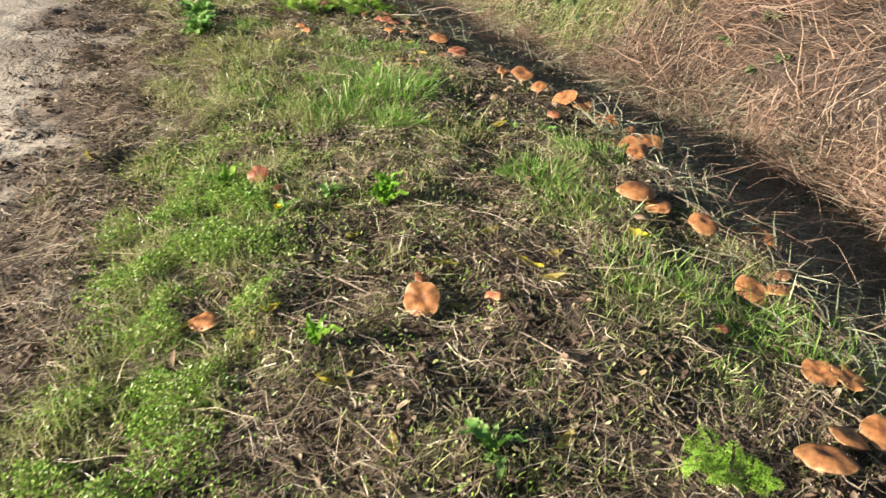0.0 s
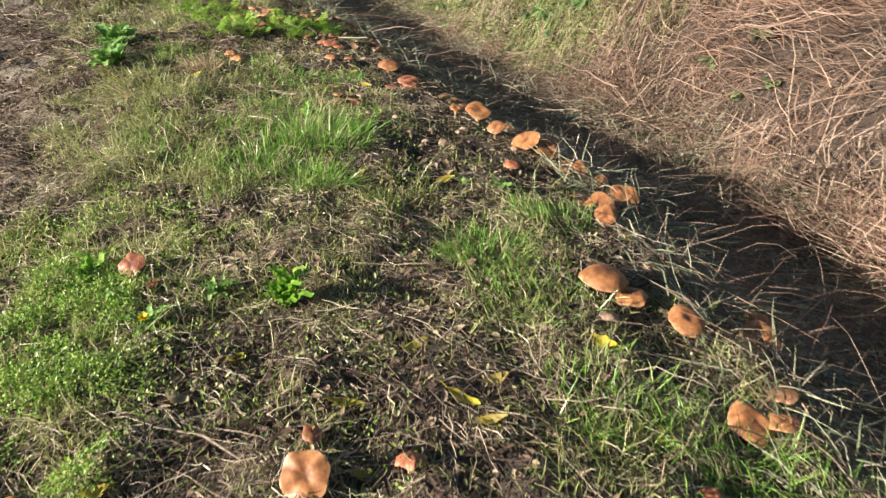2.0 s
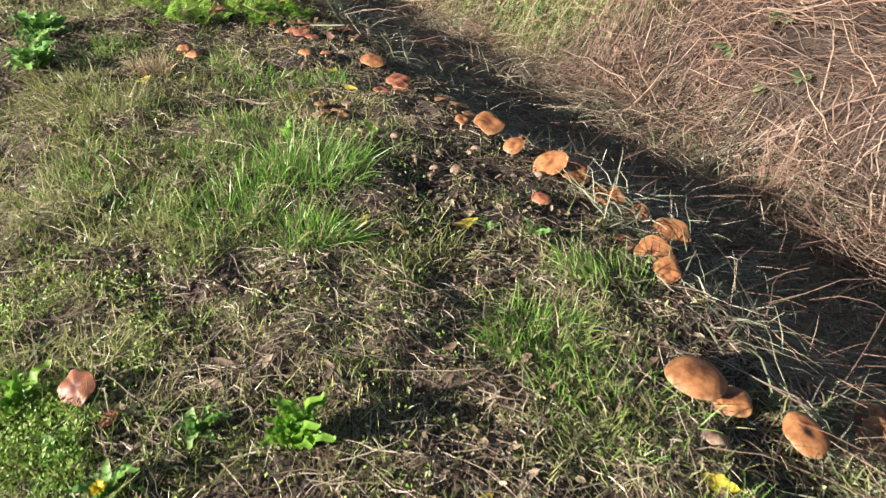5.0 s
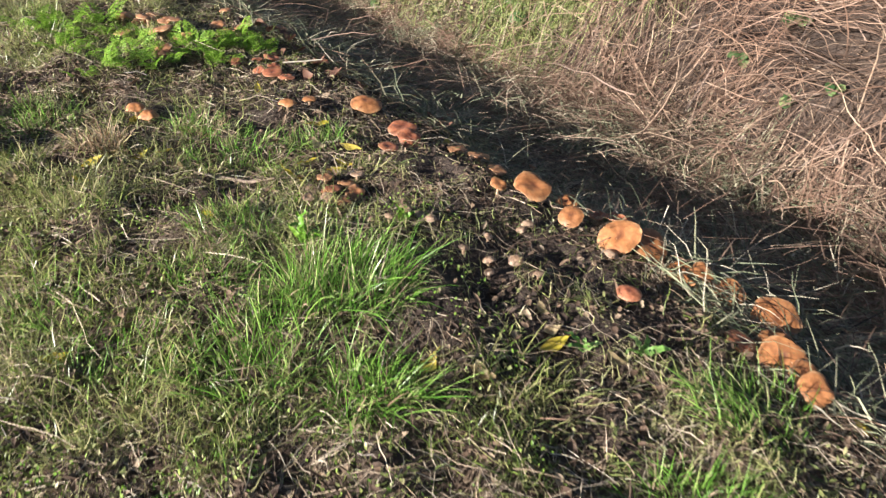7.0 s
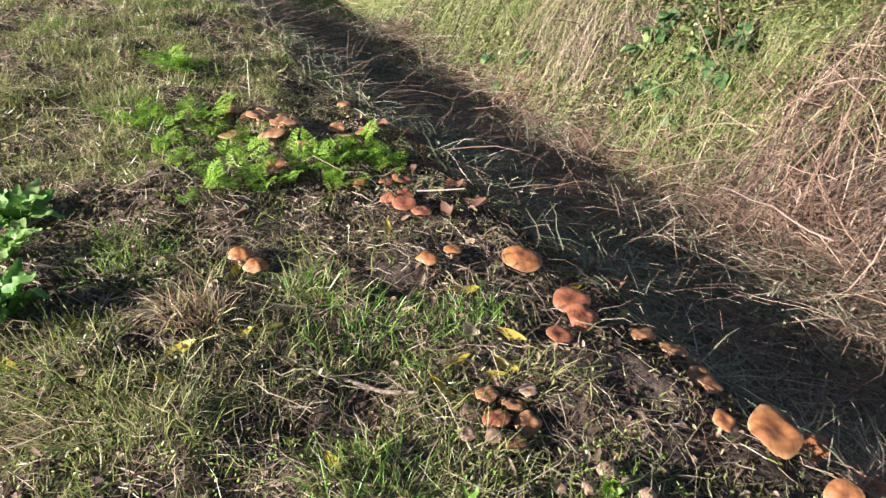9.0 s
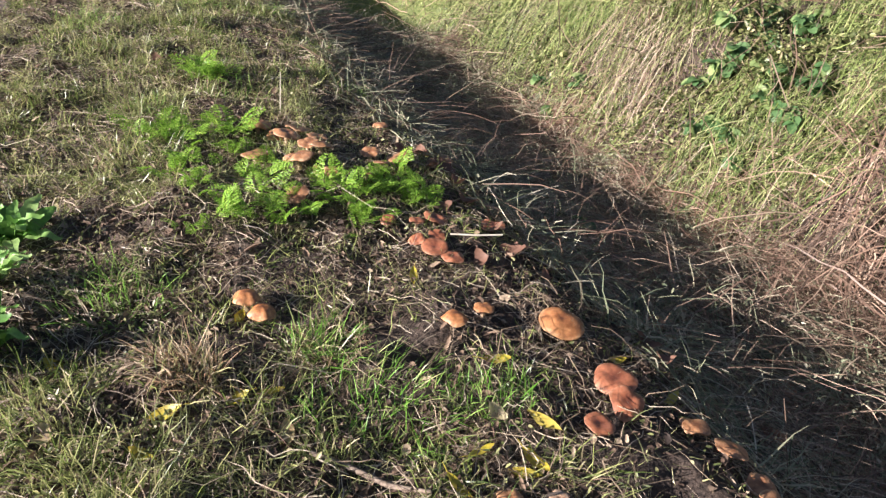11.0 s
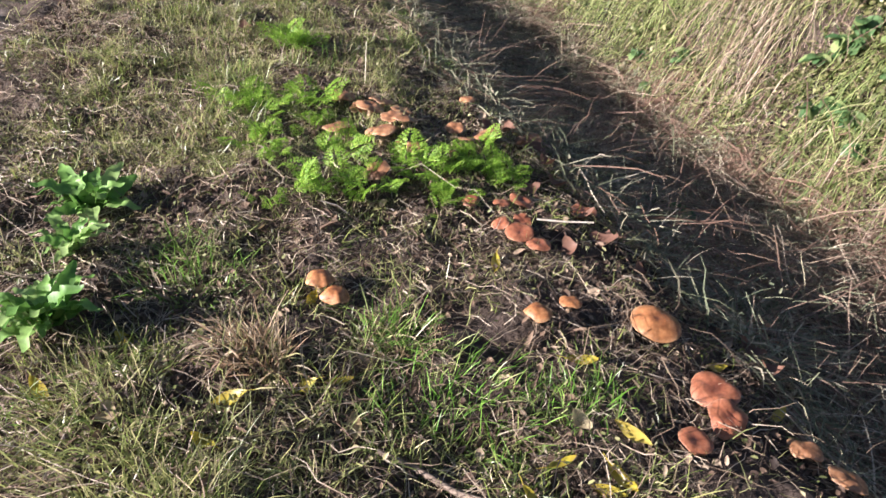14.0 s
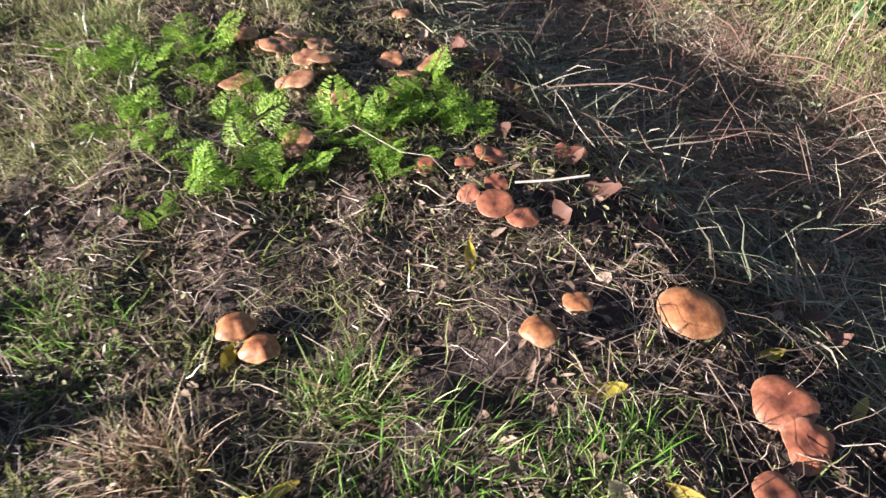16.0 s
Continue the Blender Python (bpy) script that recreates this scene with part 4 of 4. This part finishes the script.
def fallen(places, kinds, label, group, lift=0.016):
    for x, y in places:
        ob = new("fallen_leaf", kinds[int(rng.integers(0, len(kinds)))])
        ob.matrix_basis = pose(x, y, ground_at(x, y) + lift, rng.normal(0, 10), rng.normal(0, 10), rng.uniform(0, 360)) @ Matrix.Scale(rng.uniform(0.75, 1.1), 4)
        tagged(ob, label, "leaf", group)


YELLOWS = [fallen_leaf_mesh(0.085, 0.017, 0.25, M_YELLOW), fallen_leaf_mesh(0.075, 0.02, 0.4, M_YELLOW, 0.15), fallen_leaf_mesh(0.095, 0.015, 0.15, M_YELLOW)]
TANS = [fallen_leaf_mesh(0.07, 0.018, 0.4, M_TANLEAF), fallen_leaf_mesh(0.055, 0.02, 0.6, M_TANLEAF, 0.1)]
BROWNS = [fallen_leaf_mesh(0.11, 0.035, 0.5, M_BROWNLEAF, 0.25), fallen_leaf_mesh(0.09, 0.03, 0.7, M_BROWNLEAF, 0.15), fallen_leaf_mesh(0.07, 0.025, 0.9, M_BROWNLEAF)]
fallen([(-0.73, 1.97), (-0.52, 1.91), (-0.48, 2.01), (-0.29, 1.71), (-0.24, 1.73), (0.3, 2.3), (0.36, 2.21), (0.07, 2.08), (-0.11, 1.5), (0.29, 1.55), (-1.51, 3.24), (0.18, 2.51), (-0.29, 2.45), (0.39, 2.38), (0.36, 2.23), (0.01, 2.27), (0.71, 2.54), (0.78, 2.22), (0.74, 2.23)], YELLOWS, "yellow fallen leaf on the bank", "yellow fallen leaves")
fallen([(-0.04, 3.59), (-0.93, 3.79), (0.31, 3.63), (0.98, 3.24), (-0.58, 4.32), (-0.18, 5.01), (-0.41, 5.35), (-0.89, 5.1), (-0.83, 4.8), (-0.76, 4.83), (-0.97, 4.71), (-1.29, 4.88), (-0.99, 4.59), (-0.25, 4.67), (0.22, 5.15), (0.36, 5.02), (-1.39, 4.69), (-0.15, 4.63), (-0.08, 4.79), (-0.31, 4.56), (-0.12, 4.66)], YELLOWS, "yellow fallen leaf among dead stems", "yellow fallen leaves")
fallen([(0.32, 3.76), (0.44, 3.53), (0.08, 3.53), (-0.74, 3.6), (0.32, 3.68), (0.08, 3.54), (-1.11, 5.37), (-1.16, 4.79), (-0.2, 4.8), (-0.7, 4.7), (-1.2, 4.62), (0.2, 2.7), (-0.4, 2.3), (0.5, 1.75)], TANS, "withered tan fallen leaf", "tan fallen leaves")
fallen([(-1.65, 6.92), (-1.6, 6.97), (-0.38, 6.32), (0.37, 5.3), (0.4, 5.21), (-0.28, 6.23), (-0.23, 6.07), (-0.12, 5.73), (0.73, 5.08), (-0.33, 6.18), (-0.2, 5.95), (-0.05, 5.62), (0.05, 5.5), (-0.3, 5.85), (-0.18, 5.5), (-0.45, 6.25), (-0.15, 6.3)], BROWNS, "curled brown fallen leaf at the slope", "brown fallen leaves", 0.03)


# ---- brambles in the hedge bank ----
def bramble_leaf(s):
    a = np.linspace(0, 2 * np.pi, 14, endpoint=False)
    rr = s * (0.5 + 0.06 * (np.arange(14) % 2))
    rim = np.stack([0.55 * s + np.cos(a) * rr * 1.15, np.sin(a) * rr * 0.85, -0.12 * s * np.cos(a) ** 2 + 0.1 * s * np.abs(np.sin(a))], 1)
    inner = np.stack([0.55 * s + np.cos(a) * rr * 0.5, np.sin(a) * rr * 0.4, 0.02 * s + 0 * a], 1)
    core = np.tile([[0.55 * s, 0, 0]], (14, 1)) + 0.001 * np.stack([np.cos(a), np.sin(a), 0 * a], 1)
    k = np.arange(14)
    q = np.concatenate([np.stack([o + k, o + (k + 1) % 14, o + 14 + (k + 1) % 14, o + 14 + k], 1) for o in (0, 14)])
    return quads_mesh("leaf", np.concatenate([rim, inner, core]), q, M_BRAMBLE, True)


BLEAF = [bramble_leaf(s) for s in (0.042, 0.055, 0.072)]


def bramble(x, y, sprays, leaves, reach, up):
    root = new("bramble")
    z0 = ground_at(x, y)
    root.location = (x, y, z0)
    tagged(root, "green bramble sprays with toothed leaves in the hedge bank", "bramble", "brambles")
    for _ in range(sprays):
        way = unit(np.array([[rng.normal(-0.5, 0.5), rng.normal(-0.4, 0.5), up + rng.uniform(0.1, 0.8)]]))
        ln = reach * rng.uniform(0.6, 1.2)
        part("cane", quads_mesh("cane", *ribbons(np.zeros((1, 3)), way, ln, 0.006, 0.5, 8), M_BROAD), root)
        for s in rng.uniform(0.15, 1, leaves * 2):
            p = way[0] * ln * s - np.array([0, 0, 0.5 * ln * s * s])
            for turn in (-55, 0, 55)[: int(rng.integers(1, 4))]:
                part("leaf", BLEAF[int(rng.integers(0, 3))], root, m=pose(*p, rng.normal(0, 25), rng.uniform(0, 55), turn + rng.uniform(120, 330)))


for x, y, k, n, r, u in [(1.24, 7.24, 2, 3, 0.16, 0.4), (1.38, 7.16, 3, 4, 0.2, 0.4), (1.39, 6.98, 2, 3, 0.16, 0.3), (1.32, 7.48, 2, 4, 0.2, 0.5), (1.45, 7.46, 4, 4, 0.25, 0.5), (1.62, 7.72, 5, 5, 0.3, 0.5), (1.67, 7.37, 5, 4, 0.25, 0.5), (1.94, 7.71, 5, 5, 0.35, 0.5), (1.83, 7.26, 4, 4, 0.28, 0.5), (1.44, 7.74, 3, 4, 0.25, 0.5), (1.63, 7.07, 3, 4, 0.2, 0.4), (1.86, 7.64, 4, 5, 0.3, 0.5), (1.54, 7.22, 3, 4, 0.22, 0.5)]:
    bramble(x, y, k, n, r, u)
for x, y, k, n, r, u in [(0.55, 8.05, 2, 3, 0.18, 0.4), (0.53, 8.3, 2, 3, 0.18, 0.4), (0.79, 8.1, 3, 3, 0.2, 0.4), (2.59, 5.76, 2, 2, 0.2, 0.4), (2.31, 5.35, 1, 2, 0.16, 0.4), (2.44, 5.18, 1, 2, 0.16, 0.4), (2.25, 5.7, 1, 2, 0.14, 0.4), (0.29, 6.01, 5, 4, 0.16, 0.6), (0.41, 6.36, 4, 4, 0.16, 0.6), (0.53, 5.47, 2, 3, 0.12, 0.5), (0.61, 5.84, 2, 3, 0.14, 0.5)]:
    bramble(x, y, k, n, r, u)


# ---- sticks and stalks ----
def stick(points, radius, mat, label, name="stick"):
    cu = bpy.data.curves.new(name, "CURVE")
    cu.dimensions, cu.bevel_depth, cu.bevel_resolution = "3D", radius, 3
    sp = cu.splines.new("POLY")
    sp.points.add(len(points) - 1)
    for p, (x, y, up, k) in zip(sp.points, points):
        p.co, p.radius = (x, y, ground_at(x, y) + up, 1), k
    tmp = bpy.data.objects.new(name, cu)
    me = bpy.data.meshes.new_from_object(tmp)
    me.materials.append(mat)
    tagged(new(name, me), label, "stick")


stick([(-0.64, 4.64, 0.02, 0.8), (-0.55, 4.615, 0.022, 1), (-0.46, 4.57, 0.02, 0.9), (-0.37, 4.54, 0.02, 0.6)], 0.007, M_BARK, "weathered grey-brown stick lying on dead stems")
level = ground_at(-0.31, 5.6) + 0.07
stick([(x, y, level - ground_at(x, y), 1) for x, y in ((-0.29, 5.56), (-0.2, 5.565), (-0.11, 5.58))], 0.003, M_WHITE, "bleached straight stalk resting on russet mushrooms", "bleached_stalk")
for x, y, h, lx, ly in [(1.0, 4.3, 0.2, 0.02, 0.0), (1.06, 4.26, 0.17, 0.05, 0.03), (1.12, 4.3, 0.18, 0.06, 0.02), (1.0, 4.18, 0.12, 0.03, 0.01), (1.15, 4.18, 0.13, 0.06, 0.0), (-1.0, 6.5, 0.2, 0.0, 0.02)]:
    stick([(x, y, -0.01, 1), (x + lx * 0.5, y + ly * 0.5, h * 0.5, 0.9), (x + lx, y + ly, h, 0.7)], 0.0022, M_WHITE, "pale broken stalk standing at the ditch edge", "broken_stalk")
stick([(0.15, 2.0, 0.01, 0.7), (0.25, 1.9, 0.02, 1), (0.38, 1.78, 0.015, 0.6)], 0.003, M_BARK, "thin brown twig on dead stems", "twig")
stick([(-0.42, 2.2, 0.015, 0.7), (-0.3, 2.17, 0.025, 1), (-0.2, 2.1, 0.015, 0.6)], 0.0035, M_BARK, "thin brown twig on dead stems", "twig")
